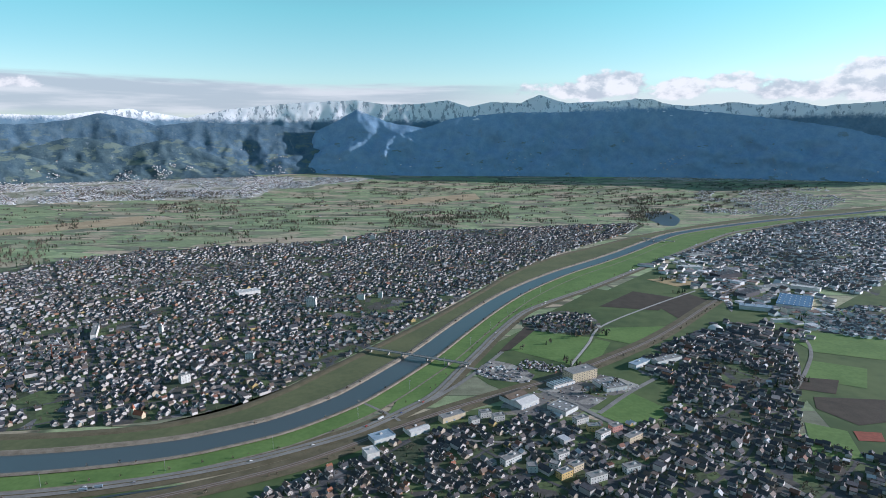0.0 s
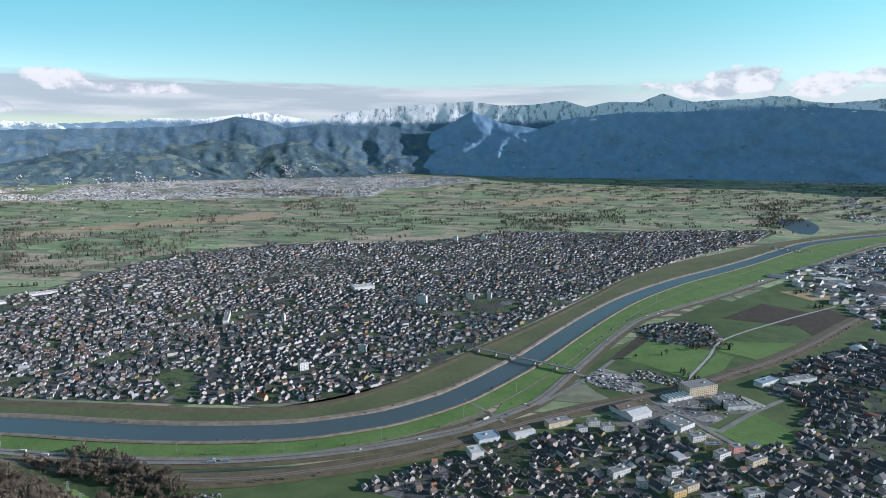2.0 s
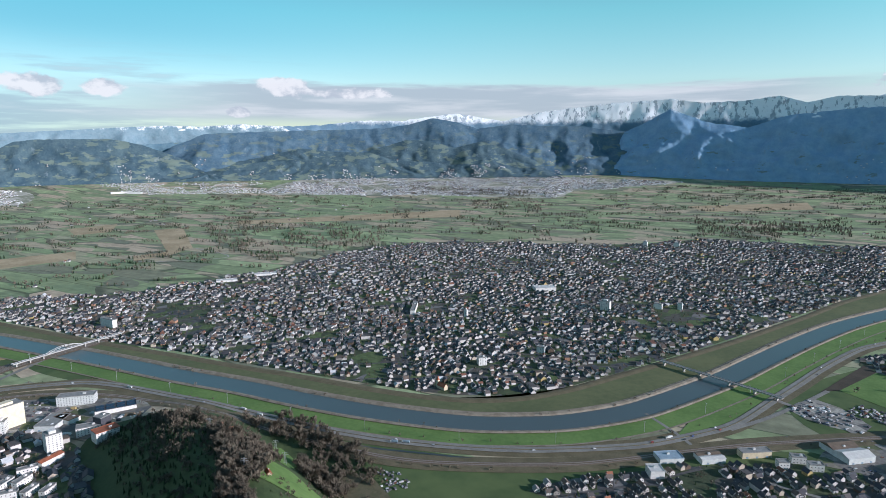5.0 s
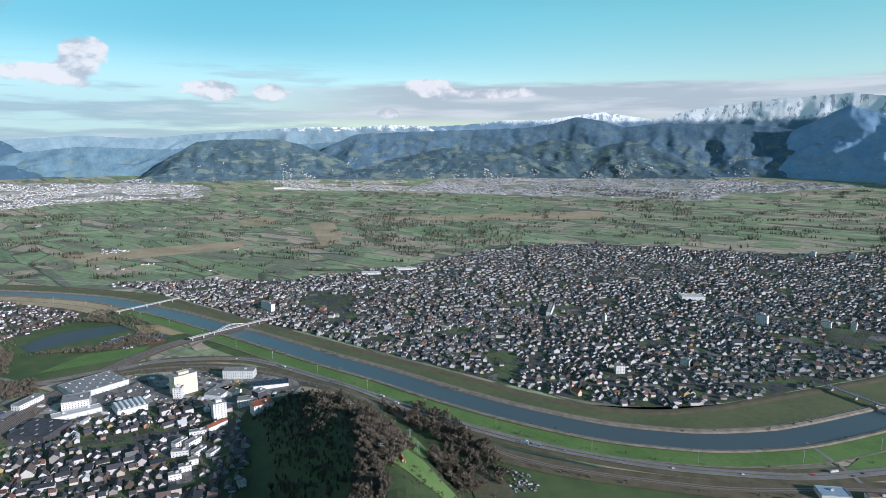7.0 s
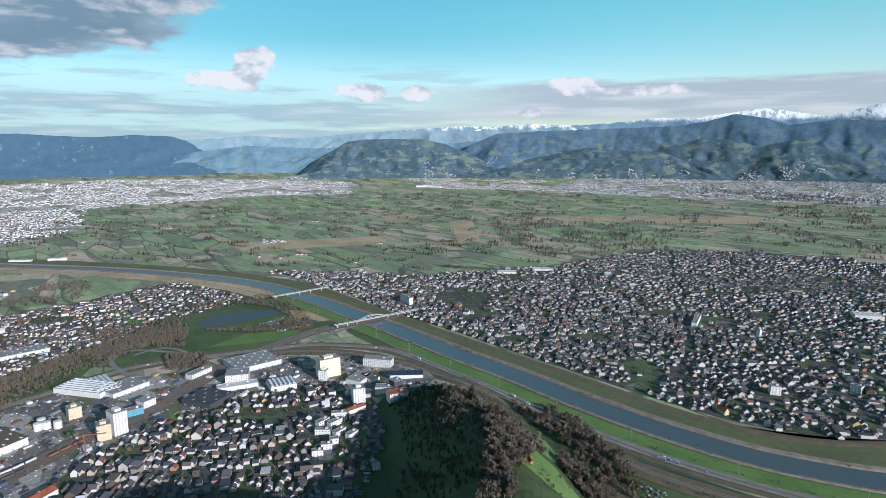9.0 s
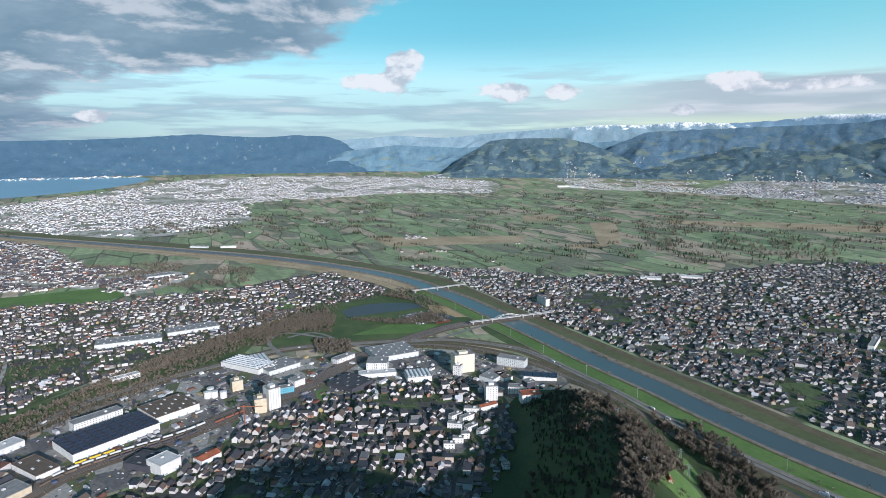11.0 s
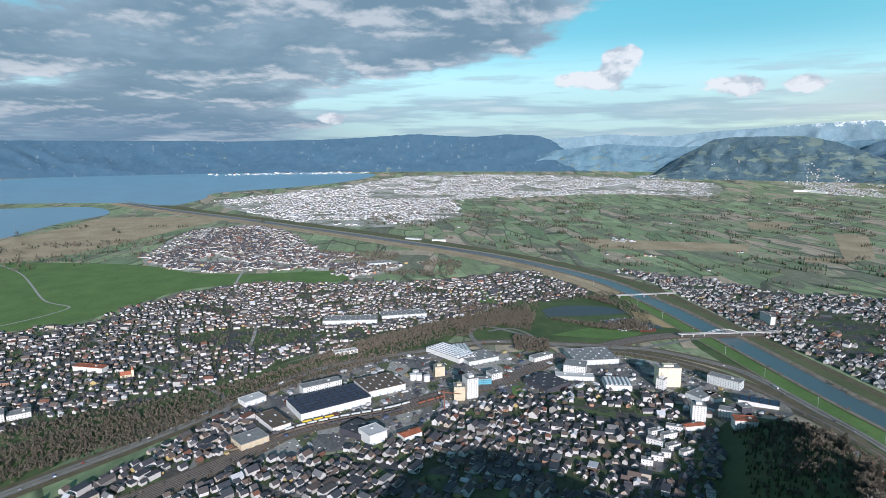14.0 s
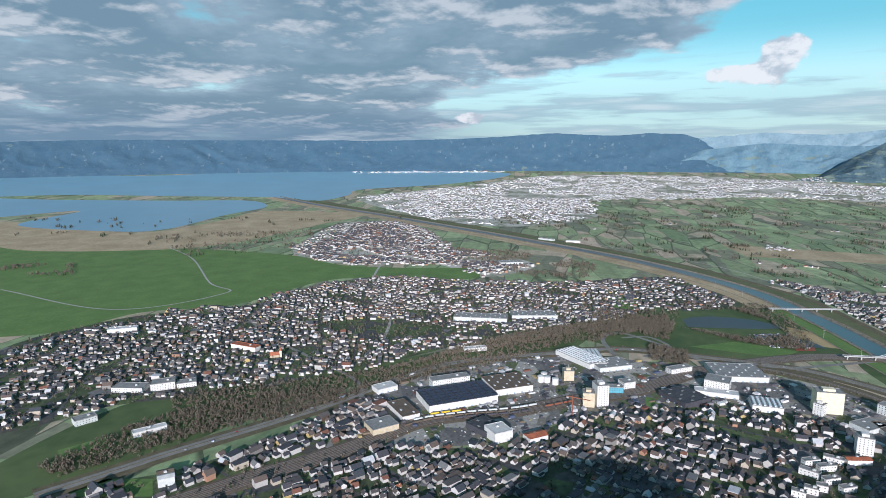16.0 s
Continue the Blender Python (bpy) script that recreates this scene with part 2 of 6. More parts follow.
GREEN = [(0.042, 0.085, 0.018), (0.070, 0.125, 0.024)]
M = {
    "ground": material("fields", fields_paint),
    "town": material("gardens_and_yards", town_ground_paint),
    "grass": material("bright_meadow", speckled((0.086, 0.158, 0.042), (0.129, 0.212, 0.061), 0.02)),
    "grass_dull": material("dry_river_grass", speckled((0.084, 0.102, 0.046), (0.128, 0.138, 0.064), 0.015)),
    "lowland": material("low_meadows", speckled((0.050, 0.085, 0.030), (0.098, 0.135, 0.050), 0.006, 0.04)),
    "grass_dark": material("shaded_meadow", speckled((0.055, 0.085, 0.030), (0.080, 0.110, 0.040), 0.03)),
    # pasture green darkened so that the colour carries the knoll's shade
    "pasture": material("shade_dark_pasture", speckled((0.036, 0.058, 0.022), (0.055, 0.082, 0.030), 0.04)),
    "soil": material("ploughed_soil", speckled((0.045, 0.036, 0.026), (0.070, 0.056, 0.040), 0.06)),
    "stubble": material("stubble_field", speckled((0.32, 0.235, 0.12), (0.42, 0.32, 0.17), 0.05)),
    "reed": material("reed_bed", speckled((0.31, 0.240, 0.140), (0.46, 0.365, 0.235), 0.012)),
    # paler than the street asphalt: the motorway's sun glint is in this colour
    "asphalt": material("asphalt", speckled((0.17, 0.165, 0.15), (0.24, 0.235, 0.215), 0.05)),
    "street": material("street_asphalt", speckled((0.062, 0.062, 0.063), (0.105, 0.103, 0.100), 0.06)),
    # streets and gardens, made paler still to carry haze over the far towns
    "far_town": material("hazed_streets_and_gardens", speckled((0.204, 0.216, 0.150), (0.480, 0.462, 0.408), 0.012, 0.06, 0.42, 0.58)),
    "yard": material("works_yards", yard_paint),
    "concrete": material("concrete", speckled((0.30, 0.29, 0.27), (0.42, 0.41, 0.38), 0.15)),
    "verge": material("rough_verge", speckled((0.095, 0.083, 0.047), (0.149, 0.126, 0.077), 0.08)),
    "gravel": material("gravel_bank", speckled((0.16, 0.135, 0.10), (0.27, 0.235, 0.185), 0.12)),
    "ballast": material("track_ballast", speckled((0.11, 0.085, 0.06), (0.17, 0.135, 0.10), 0.2)),
    "rail": material("rusty_rails", speckled((0.16, 0.125, 0.10), (0.26, 0.22, 0.19), 0.8), 0.5, 0.5),
    "steel": material("galvanised_steel", speckled((0.40, 0.41, 0.42), (0.52, 0.53, 0.54), 0.8), 0.45, 0.5, 0.6),
    # mountain colours from here on have the blue of distance haze mixed in
    "alps": material("hazed_alpine_rock_and_snow", mountain_paint(462, 110, ((0.130, 0.225, 0.310), (0.175, 0.270, 0.350)), -0.1), 0.95, 0.05),
    "snowhill": material("hazed_snowy_hills", mountain_paint(428, 260, ((0.150, 0.235, 0.285), (0.21, 0.30, 0.345)), -0.05), 0.95, 0.05),
    "middle": material("hazed_middle_range", mountain_paint(360, 90, ((0.085, 0.160, 0.215), (0.130, 0.215, 0.262)), 0.0), 0.95, 0.05),
    # bluest and palest woods: haze over the unlit range, put into its colour
    "woods": material("hazed_mountain_woods", mountain_paint(520, 130, ((0.172, 0.306, 0.460), (0.235, 0.369, 0.505)), -0.03), 0.95, 0.05),
    "slopes": material("hazed_meadow_slopes", mountain_paint(500, 110, ((0.058, 0.112, 0.165), (0.100, 0.160, 0.205)), 0.05), 0.95, 0.05),
    "hillside": material("hazed_hill_woods", mountain_paint(900, 60, ((0.044, 0.082, 0.110), (0.082, 0.128, 0.146)), 0.055), 0.95, 0.05),
    # far walls and roofs: ordinary tones paled by haze painted into them
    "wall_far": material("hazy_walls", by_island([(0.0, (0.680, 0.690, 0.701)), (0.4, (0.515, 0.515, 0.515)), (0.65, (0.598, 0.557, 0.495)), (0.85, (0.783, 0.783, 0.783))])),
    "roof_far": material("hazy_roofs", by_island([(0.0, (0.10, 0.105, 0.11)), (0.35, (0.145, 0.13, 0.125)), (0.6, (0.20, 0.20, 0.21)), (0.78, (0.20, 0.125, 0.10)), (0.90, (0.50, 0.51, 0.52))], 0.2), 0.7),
    "lakehill": material("hazed_lakeside_woods", mountain_paint(900, 60, ((0.050, 0.104, 0.155), (0.064, 0.120, 0.168)), -0.06), 0.95, 0.05),
    "wall": material("rendered_walls", by_island([(0.0, (0.515, 0.498, 0.474)), (0.36, (0.404, 0.390, 0.369)), (0.52, (0.432, 0.376, 0.301)), (0.62, (0.571, 0.553, 0.535)), (0.80, (0.252, 0.239, 0.221)), (0.90, (0.105, 0.076, 0.056)), (0.955, (0.362, 0.205, 0.135)), (0.982, (0.418, 0.321, 0.140))])),
    "roof": material("tiled_roofs", by_island([(0.0, (0.064, 0.064, 0.073)), (0.34, (0.101, 0.090, 0.087)), (0.54, (0.137, 0.104, 0.087)), (0.70, (0.056, 0.062, 0.073)), (0.86, (0.189, 0.087, 0.059)), (0.91, (0.168, 0.168, 0.168)), (0.965, (0.476, 0.490, 0.504))], 0.2), 0.7),
    "white": material("white_cladding", speckled((0.60, 0.60, 0.58), (0.70, 0.70, 0.68), 0.08), 0.6),
    "bark": material("bare_twigs", by_island([(0.0, (0.124, 0.103, 0.078)), (0.35, (0.161, 0.137, 0.103)), (0.7, (0.103, 0.091, 0.067)), (0.9, (0.191, 0.161, 0.124))], 0.1)),
    "needles": material("conifer_needles", by_island([(0.0, (0.018, 0.036, 0.014)), (0.5, (0.026, 0.050, 0.018)), (0.8, (0.034, 0.056, 0.020))], 0.1)),
}


def water_material(name, colour, rough, ripple):
    def paint(n, p):
        c = n.mix(n.noise(p, 0.006, 4), colour, [v * 1.35 for v in colour])
        return c, n.noise(p, ripple, 4), 0.12, 0.4
    return material(name, paint, rough, 0.5)


M["river"] = water_material("river_water", (0.058, 0.074, 0.078), 0.30, 0.35)
M["pond"] = water_material("pond_water", (0.034, 0.042, 0.044), 0.45, 0.3)
M["lake"] = water_material("lake_water", (0.150, 0.290, 0.370), 0.36, 0.12)


# ---- the lie of the land ----
def bump_at(x, y, cx, cy, rx, ry, turn, h):
    c, s = math.cos(radians(turn)), math.sin(radians(turn))
    u, v = ((x - cx) * c + (y - cy) * s) / rx, (-(x - cx) * s + (y - cy) * c) / ry
    d = u * u + v * v
    return h * np.maximum(0, 1 - d) ** 2 * 1.0


def land(x, y):
    """Height of the ground: a flat plain that rises gently to the foot of the mountains, a knoll, and the slope under the camera."""
    x, y = np.asarray(x, float), np.asarray(y, float)
    r = np.hypot(x, y)
    z = 79 / 1600 ** 2 * np.maximum(0, np.minimum(r, 4960) - 2800) ** 2
    for b in BUMPS:
        z = z + bump_at(x, y, *b)
    near = (x > -700) & (x < -150) & (y > 120) & (y < 520)
    if near.any():
        z = np.array(z)
        z[near] += np.array([knoll(p, q) for p, q in zip(x[near], y[near])])
    return z


BUMPS = [(-40, 120, 430, 300, 20, 150)]
CREST = [(-560, 396, 10), (-520, 382, 24), (-470, 360, 38), (-423, 338, 48), (-365, 316, 54), (-318, 290, 52), (-270, 255, 40)]      # the knoll's back


def knoll(x, y):
    """Height of the knoll: a long back, steep to the south-west and gentler to the river."""
    best = 0.0
    for (x0, y0, h0), (x1, y1, h1) in zip(CREST, CREST[1:]):
        dx, dy = x1 - x0, y1 - y0
        f = min(max(((x - x0) * dx + (y - y0) * dy) / (dx * dx + dy * dy), 0.0), 1.0)
        u, v = x - x0 - f * dx, y - y0 - f * dy
        side = u * -dy + v * dx
        d = math.hypot(u, v) / (88.0 if side > 0 else 84.0)
        if d < 1:
            best = max(best, (h0 + f * (h1 - h0)) * (1 - d * d) ** 1.7)
    return best


def ground_z(x, y):
    r = math.hypot(x, y)
    z = 79 / 1600 ** 2 * max(0, min(r, 4960) - 2800) ** 2
    if r < 800:
        for cx, cy, rx, ry, turn, h in BUMPS:
            c, s = math.cos(radians(turn)), math.sin(radians(turn))
            u, v = ((x - cx) * c + (y - cy) * s) / rx, (-(x - cx) * s + (y - cy) * c) / ry
            z += h * max(0, 1 - u * u - v * v) ** 2
        if -700 < x < -150 and 120 < y < 520:
            z += knoll(x, y)
    return z


def mesh_object(name, verts, faces, mats, slots=None, parent=None, smooth=False):
    me = bpy.data.meshes.new(name)
    me.from_pydata([tuple(map(float, v)) for v in verts], [], [tuple(map(int, f)) for f in faces])
    for m in mats if isinstance(mats, (list, tuple)) else [mats]:
        me.materials.append(m)
    if slots is not None:
        me.polygons.foreach_set("material_index", np.asarray(slots, np.int32))
    if smooth:
        me.polygons.foreach_set("use_smooth", np.ones(len(me.polygons), bool))
    me.update()
    ob = new(name, me)
    if parent:
        ob.parent = parent
    return ob


def build_ground():
    rings = np.concatenate([np.linspace(0, 240, 9), np.geomspace(260, 4960, 150)])
    n = 540
    ang = np.linspace(0, 2 * np.pi, n, endpoint=False)
    R, A = np.meshgrid(rings[1:], ang, indexing="ij")
    X, Y = R * np.sin(A), R * np.cos(A)
    Z = land(X, Y)
    verts = np.concatenate([[[0, 0, ground_z(0, 0)]], np.stack([X, Y, Z], -1).reshape(-1, 3)])
    faces = [(0, 1 + (j + 1) % n, 1 + j) for j in range(n)]
    for i in range(len(rings) - 2):
        b0, b1 = 1 + i * n, 1 + (i + 1) * n
        faces += [(b0 + j, b0 + (j + 1) % n, b1 + (j + 1) % n, b1 + j) for j in range(n)]
    return tagged(mesh_object("ground", verts, faces, M["ground"], smooth=True), "wide valley floor of meadows, reeds and ploughed strips", "ground", kind="structure")


build_ground()


def smooth_line(pts, step=12.0, closed=False):
    """A Catmull-Rom curve through the plan points, in even steps."""
    p = [np.array(q, float) for q in pts]
    if closed:
        p = [p[-1]] + p + [p[0], p[1]]
    else:
        p = [2 * p[0] - p[1]] + p + [2 * p[-1] - p[-2]]
    out = []
    for a0, a1, a2, a3 in zip(p, p[1:], p[2:], p[3:]):
        k = max(1, int(np.linalg.norm(a2 - a1) / step))
        for i in range(k):
            t = i / k
            out.append(0.5 * (2 * a1 + (a2 - a0) * t + (2 * a0 - 5 * a1 + 4 * a2 - a3) * t * t + (3 * a1 - a0 - 3 * a2 + a3) * t ** 3))
    if not closed:
        out.append(p[-2])
    return np.array(out)


def normals(line):
    d = np.gradient(line, axis=0)
    d /= np.linalg.norm(d, axis=1)[:, None] + 1e-9
    return np.stack([-d[:, 1], d[:, 0]], 1)


def ribbon(name, pts, offsets, mat, step=12.0, line=None, parent=None):
    """A band along a plan line; offsets are (sideways to the line's left, height over the ground) from edge to edge."""
    c = smooth_line(pts, step) if line is None else line
    nrm = normals(c)
    verts, faces, w = [], [], len(offsets)
    for q, m in zip(c, nrm):
        for off, h in offsets:
            x, y = q + m * off
            verts.append((x, y, ground_z(x, y) + h))
    for i in range(len(c) - 1):
        for j in range(w - 1):
            faces.append((i * w + j, (i + 1) * w + j, (i + 1) * w + j + 1, i * w + j + 1)[::-1])
    return mesh_object(name, verts, faces, mat, parent=parent)


def between(name, line1, line2, h, mat, cuts=4):
    """A strip of ground between two plan lines."""
    n = max(len(line1), len(line2))
    res = []
    for ln in (line1, line2):
        d = np.concatenate([[0], np.cumsum(np.linalg.norm(np.diff(ln, axis=0), axis=1))])
        s = np.linspace(0, d[-1], n)
        res.append(np.stack([np.interp(s, d, ln[:, 0]), np.interp(s, d, ln[:, 1])], 1))
    verts, faces = [], []
    for p, q in zip(*res):
        for k in range(cuts + 1):
            x, y = p + (q - p) * k / cuts
            verts.append((x, y, ground_z(x, y) + h))
    w = cuts + 1
    for i in range(n - 1):
        for j in range(cuts):
            faces.append((i * w + j, (i + 1) * w + j, (i + 1) * w + j + 1, i * w + j + 1))
    (ax, ay, _), (bx, by, _), (cx, cy, _) = (verts[k] for k in faces[len(faces) // 2][:3])
    if (bx - ax) * (cy - ay) - (by - ay) * (cx - ax) < 0:
        faces = [f[::-1] for f in faces]
    return mesh_object(name, verts, faces, mat)


def inside(poly, x, y):
    x, y = np.asarray(x, float), np.asarray(y, float)
    hit = np.zeros(x.shape, bool)
    p = np.asarray(poly, float)
    for (x1, y1), (x2, y2) in zip(p, np.roll(p, -1, axis=0)):
        if y1 == y2:
            continue
        hit ^= ((y1 > y) != (y2 > y)) & (x < (x2 - x1) * (y - y1) / (y2 - y1) + x1)
    return hit


def patch(name, poly, h, mat, curved=True, grid=140.0):
    """A piece of ground of its own kind, with the plan outline given, laid on the land."""
    line = smooth_line(poly, 25, True) if curved else np.array(poly, float)
    bm = bmesh.new()
    bm.faces.new([bm.verts.new((x, y, 0)) for x, y in line])
    lo, hi = line.min(0), line.max(0)
    for axis in (0, 1):
        v = math.floor(lo[axis] / grid) * grid + grid
        while v < hi[axis]:
            co, no = [0, 0, 0], [0, 0, 0]
            co[axis], no[axis] = v, 1
            bmesh.ops.bisect_plane(bm, geom=bm.verts[:] + bm.edges[:] + bm.faces[:], plane_co=co, plane_no=no)
            v += grid
    bmesh.ops.triangulate(bm, faces=bm.faces[:])
    for v in bm.verts:
        v.co.z = ground_z(v.co.x, v.co.y) + h
    bmesh.ops.recalc_face_normals(bm, faces=bm.faces[:])
    if sum(f.normal.z for f in bm.faces) < 0:
        bmesh.ops.reverse_faces(bm, faces=bm.faces[:])
    me = bpy.data.meshes.new(name)
    bm.to_mesh(me)
    bm.free()
    me.materials.append(mat)
    return new(name, me)

# ---- plan, in metres from the spot under the camera ----
RIVER = [(1960, 2676), (1402, 2430), (1088, 2248), (796, 2037), (637, 1848), (497, 1663), (385, 1526), (290, 1416), (206, 1303), (131, 1184), (67, 1057), (14, 938),
         (-28, 840), (-64, 770), (-95, 714), (-123, 672), (-175, 619), (-226, 587), (-274, 565), (-341, 548), (-407, 537), (-481, 530), (-563, 526), (-668, 515),
         (-803, 506), (-880, 500), (-963, 492), (-1055, 483), (-1145, 468), (-1254, 448), (-1343, 415), (-1463, 350), (-1602, 255), (-1738, 140), (-1890, -10),
         (-2089, -206), (-2325, -452), (-2629, -769), (-2961, -1164), (-3200, -1456)]
FAR_DIKE = [(2045, 2796), (1497, 2599), (1152, 2383), (839, 2147), (643, 1976), (564, 1894), (441, 1759), (337, 1649), (239, 1522), (151, 1374), (76, 1213), (16, 1092),
            (-24, 1012), (-75, 919), (-112, 854), (-167, 759), (-198, 706), (-240, 655), (-290, 622), (-342, 605), (-401, 595), (-447, 591), (-529, 585), (-615, 575),
            (-737, 565), (-870, 552), (-1053, 540), (-1186, 530), (-1264, 515), (-1413, 449), (-1533, 385), (-1685, 275), (-1837, 150), (-2009, -11), (-2221, -219),
            (-2472, -480), (-2768, -809), (-3060, -1120)]
HIGHWAY = [(1332, 2307), (998, 2058), (814, 1854), (653, 1660), (521, 1501), (411, 1370), (319, 1259), (243, 1177), (175, 1101), (136, 1045), (86, 937), (55, 859), (27, 790),
           (-10, 699), (-42, 655), (-82, 610), (-109, 588), (-159, 556), (-200, 534), (-252, 513), (-307, 496), (-366, 484), (-435, 477), (-514, 473), (-607, 466),
           (-673, 459), (-720, 452), (-769, 432), (-835, 365), (-861, 296), (-879, 219), (-893, 152), (-890, 99), (-857, 14), (-828, -60), (-791, -125), (-725, -180),
           (-647, -234), (-595, -277), (-548, -319), (-507, -356), (-465, -390), (-420, -428)]
RAIL = [(694, 1335), (490, 1097), (393, 980), (318, 898), (258, 842), (160, 758), (80, 703), (10, 656), (-51, 607), (-104, 562), (-150, 528), (-230, 487), (-300, 462), (-400, 452), (-520, 449), (-640, 440), (-720, 418), (-790, 372), (-838, 300), (-825, 235)]
STATION = [(-1010, 690), (-913, 583), (-905, 504), (-904, 411), (-878, 327), (-817, 214), (-733, 115), (-699, 48), (-658, -22), (-637, -78), (-610, -129), (-557, -172), (-519, -209), (-475, -257), (-400, -330)]
TOWN_A = [(-290, 640), (-235, 672), (-201, 718), (-114, 871), (-34, 1019), (78, 1247), (155, 1406), (344, 1685), (626, 2041), (743, 2291), (453, 2235), (132, 2123), (-166, 2103),
          (-332, 1917), (-595, 1782), (-846, 1718), (-1040, 1500), (-1046, 1329), (-1052, 1087), (-1129, 875), (-1150, 793), (-1258, 680), (-1420, 520), (-1205, 545), (-885, 563),
          (-748, 580), (-622, 590), (-452, 605), (-346, 620)]
TOWN_B = [(-169, 470), (-139, 505), (-50, 575), (41, 630), (123, 639), (192, 615), (240, 628), (291, 714), (259, 792), (368, 914), (484, 972), (528, 884), (434, 695), (368, 581), (429, 546), (420, 440)]
VILLAGE = [(136, 1003), (201, 1070), (256, 1043), (261, 975), (219, 921), (143, 952)]
TOWN_B2 = [(636, 1617), (956, 1968), (1385, 2323), (1816, 2475), (1500, 1900), (972, 1301), (830, 1180), (700, 1428)]
TOWN_B3 = [(605, 987), (751, 1093), (821, 1092), (680, 896), (636, 919)]
TOWN_C = [(-400, -428), (-485, -324), (-557, -268), (-640, -225), (-679, -183), (-635, -158), (-552, -174), (-571, -49), (-643, 38), (-689, 98), (-704, 195), (-695, 283), (-670, 330), (-603, 334), (-500, 290), (-425, 215), (-390, 100), (-330, -200)]
TOWN_D = [(-690, -775), (-811, -789), (-954, -703), (-1033, -560), (-1268, -440), (-1344, -329), (-1310, -153), (-1340, 57), (-1420, 303), (-1191, 377), (-1079, 146), (-975, 7), (-935, -63), (-790, -205), (-743, -275), (-663, -351), (-600, -489), (-518, -559), (-560, -680)]
TOWN_E = [(-1578, -676), (-1984, -682), (-2213, -649), (-2196, -534), (-1741, -322), (-1593, -81), (-1485, -34), (-1490, -364), (-1477, -511)]
WORKSHOPS = [(488, 1488), (762, 1734), (768, 1485), (785, 1296), (749, 1107), (602, 935), (539, 1089), (514, 1299)]
DOME_QUARTER = [(351, 895), (499, 1026), (596, 972), (575, 907), (430, 808), (354, 798)]
TOWN_E_EAST = [(-1674, -717), (-2229, -767), (-2345, -571), (-2108, -390), (-1741, -255), (-1648, -116), (-1520, -7), (-1368, -122), (-1510, -280), (-1455, -445), (-1512, -586)]
CITY_F = [(-3295, -994), (-3812, -557), (-4380, -33), (-4450, 574), (-4250, 1271), (-3741, 1895), (-3238, 1648), (-3442, 1159), (-3316, 304), (-2603, 230), (-2256, -75), (-2369, -391), (-2714, -659)]
TOWN_G = [(-2625, 2689), (-2832, 3300), (-2208, 3884), (-1610, 4189), (-971, 4251), (-489, 4228), (-1002, 3667), (-1064, 3289), (-1692, 3112), (-2263, 2827)]
LAKE = [(-3000, -3600), (-3441, -3219), (-3841, -2519), (-4354, -1924), (-4652, -1124), (-4587, -670), (-4520, -242), (-4239, -341), (-3935, -649), (-3620, -1091), (-3355, -1096), (-3083, -1180), (-3174, -1477), (-3077, -2028), (-2942, -2544), (-2600, -3100)]
BAY = [(-2600, -2963), (-2787, -2413), (-2916, -1924), (-3013, -1530), (-2787, -1329), (-2464, -1361), (-1995, -1348), (-1924, -1543), (-2036, -1995), (-2478, -2092), (-2142, -2374)]
POND = [(-1068, 245), (-1098, 297), (-1084, 368), (-1042, 402), (-1031, 359), (-1027, 289), (-1026, 246)]
POND_2 = [(-980, 331), (-1008, 355), (-978, 415), (-943, 424), (-948, 383)]
KNOLL_GRASS = [(-600, 345), (-575, 410), (-500, 440), (-440, 448), (-330, 440), (-262, 395), (-215, 330), (-170, 250), (-200, 150), (-330, 170), (-430, 215), (-520, 280)]
MEADOW_D = [(-1659, -1695), (-1634, -1091), (-1573, -707), (-1455, -503), (-1440, -352), (-1456, -143), (-1338, -157), (-1296, -449), (-1053, -570), (-971, -715), (-824, -801), (-803, -1100), (-1200, -1500)]
REED = [(-2097, -2130), (-1917, -1493), (-1967, -1330), (-2310, -1277), (-2635, -1257), (-2582, -781), (-2188, -841), (-1762, -941), (-1578, -1143), (-1564, -1600)]

# ---- river, banks, dikes, roads ----
river_line = smooth_line(RIVER)
dike_line = smooth_line(FAR_DIKE)
highway_line = smooth_line(HIGHWAY)
rn = normals(river_line)
tagged(ribbon("river", RIVER, [(-17, 0.3), (-6, 0.3), (6, 0.3), (17, 0.3)], M["river"]), "calm blue-grey river between straight stone banks", "river", kind="structure")
tagged(ribbon("river_bank", RIVER, [(17, 0.35), (19, 1.6), (23, 2.2), (25, 1.2)], M["gravel"]), "pale stone embankment along the river", "river bank", kind="structure")
tagged(ribbon("river_bank", RIVER, [(-25, 1.2), (-23, 2.2), (-19, 1.6), (-17, 0.35)], M["gravel"]), "pale stone embankment along the river", "river bank", kind="structure")
# the line runs upstream to downstream with the far side on its right hand
far_edge = river_line - rn * 24
near_edge = river_line + rn * 24
tagged(between("foreland", far_edge, dike_line, 0.5, M["grass_dull"], 6), "wide dry grass foreland inside the flood dike", "grassland", kind="structure")
k = next(i for i, q in enumerate(near_edge) if q[0] < -1180)
tagged(ribbon("foreland_reedy", None, [(24, 0.5), (40, 0.5), (75, 0.5)], M["reed"], line=river_line[k - 1:]), "brown reedy foreland beside the lower river", "grassland", kind="structure")
tagged(ribbon("foreland_bright", None, [(24, 0.5), (40, 0.5), (52, 0.5)], M["grass"], line=river_line[:k]), "bright green grass strip beside the river", "grassland", kind="structure")
upper = river_line[:next(i for i, q in enumerate(river_line) if q[0] < -60)]
upper_road = highway_line[:next(i for i, q in enumerate(highway_line) if q[0] < -60)]
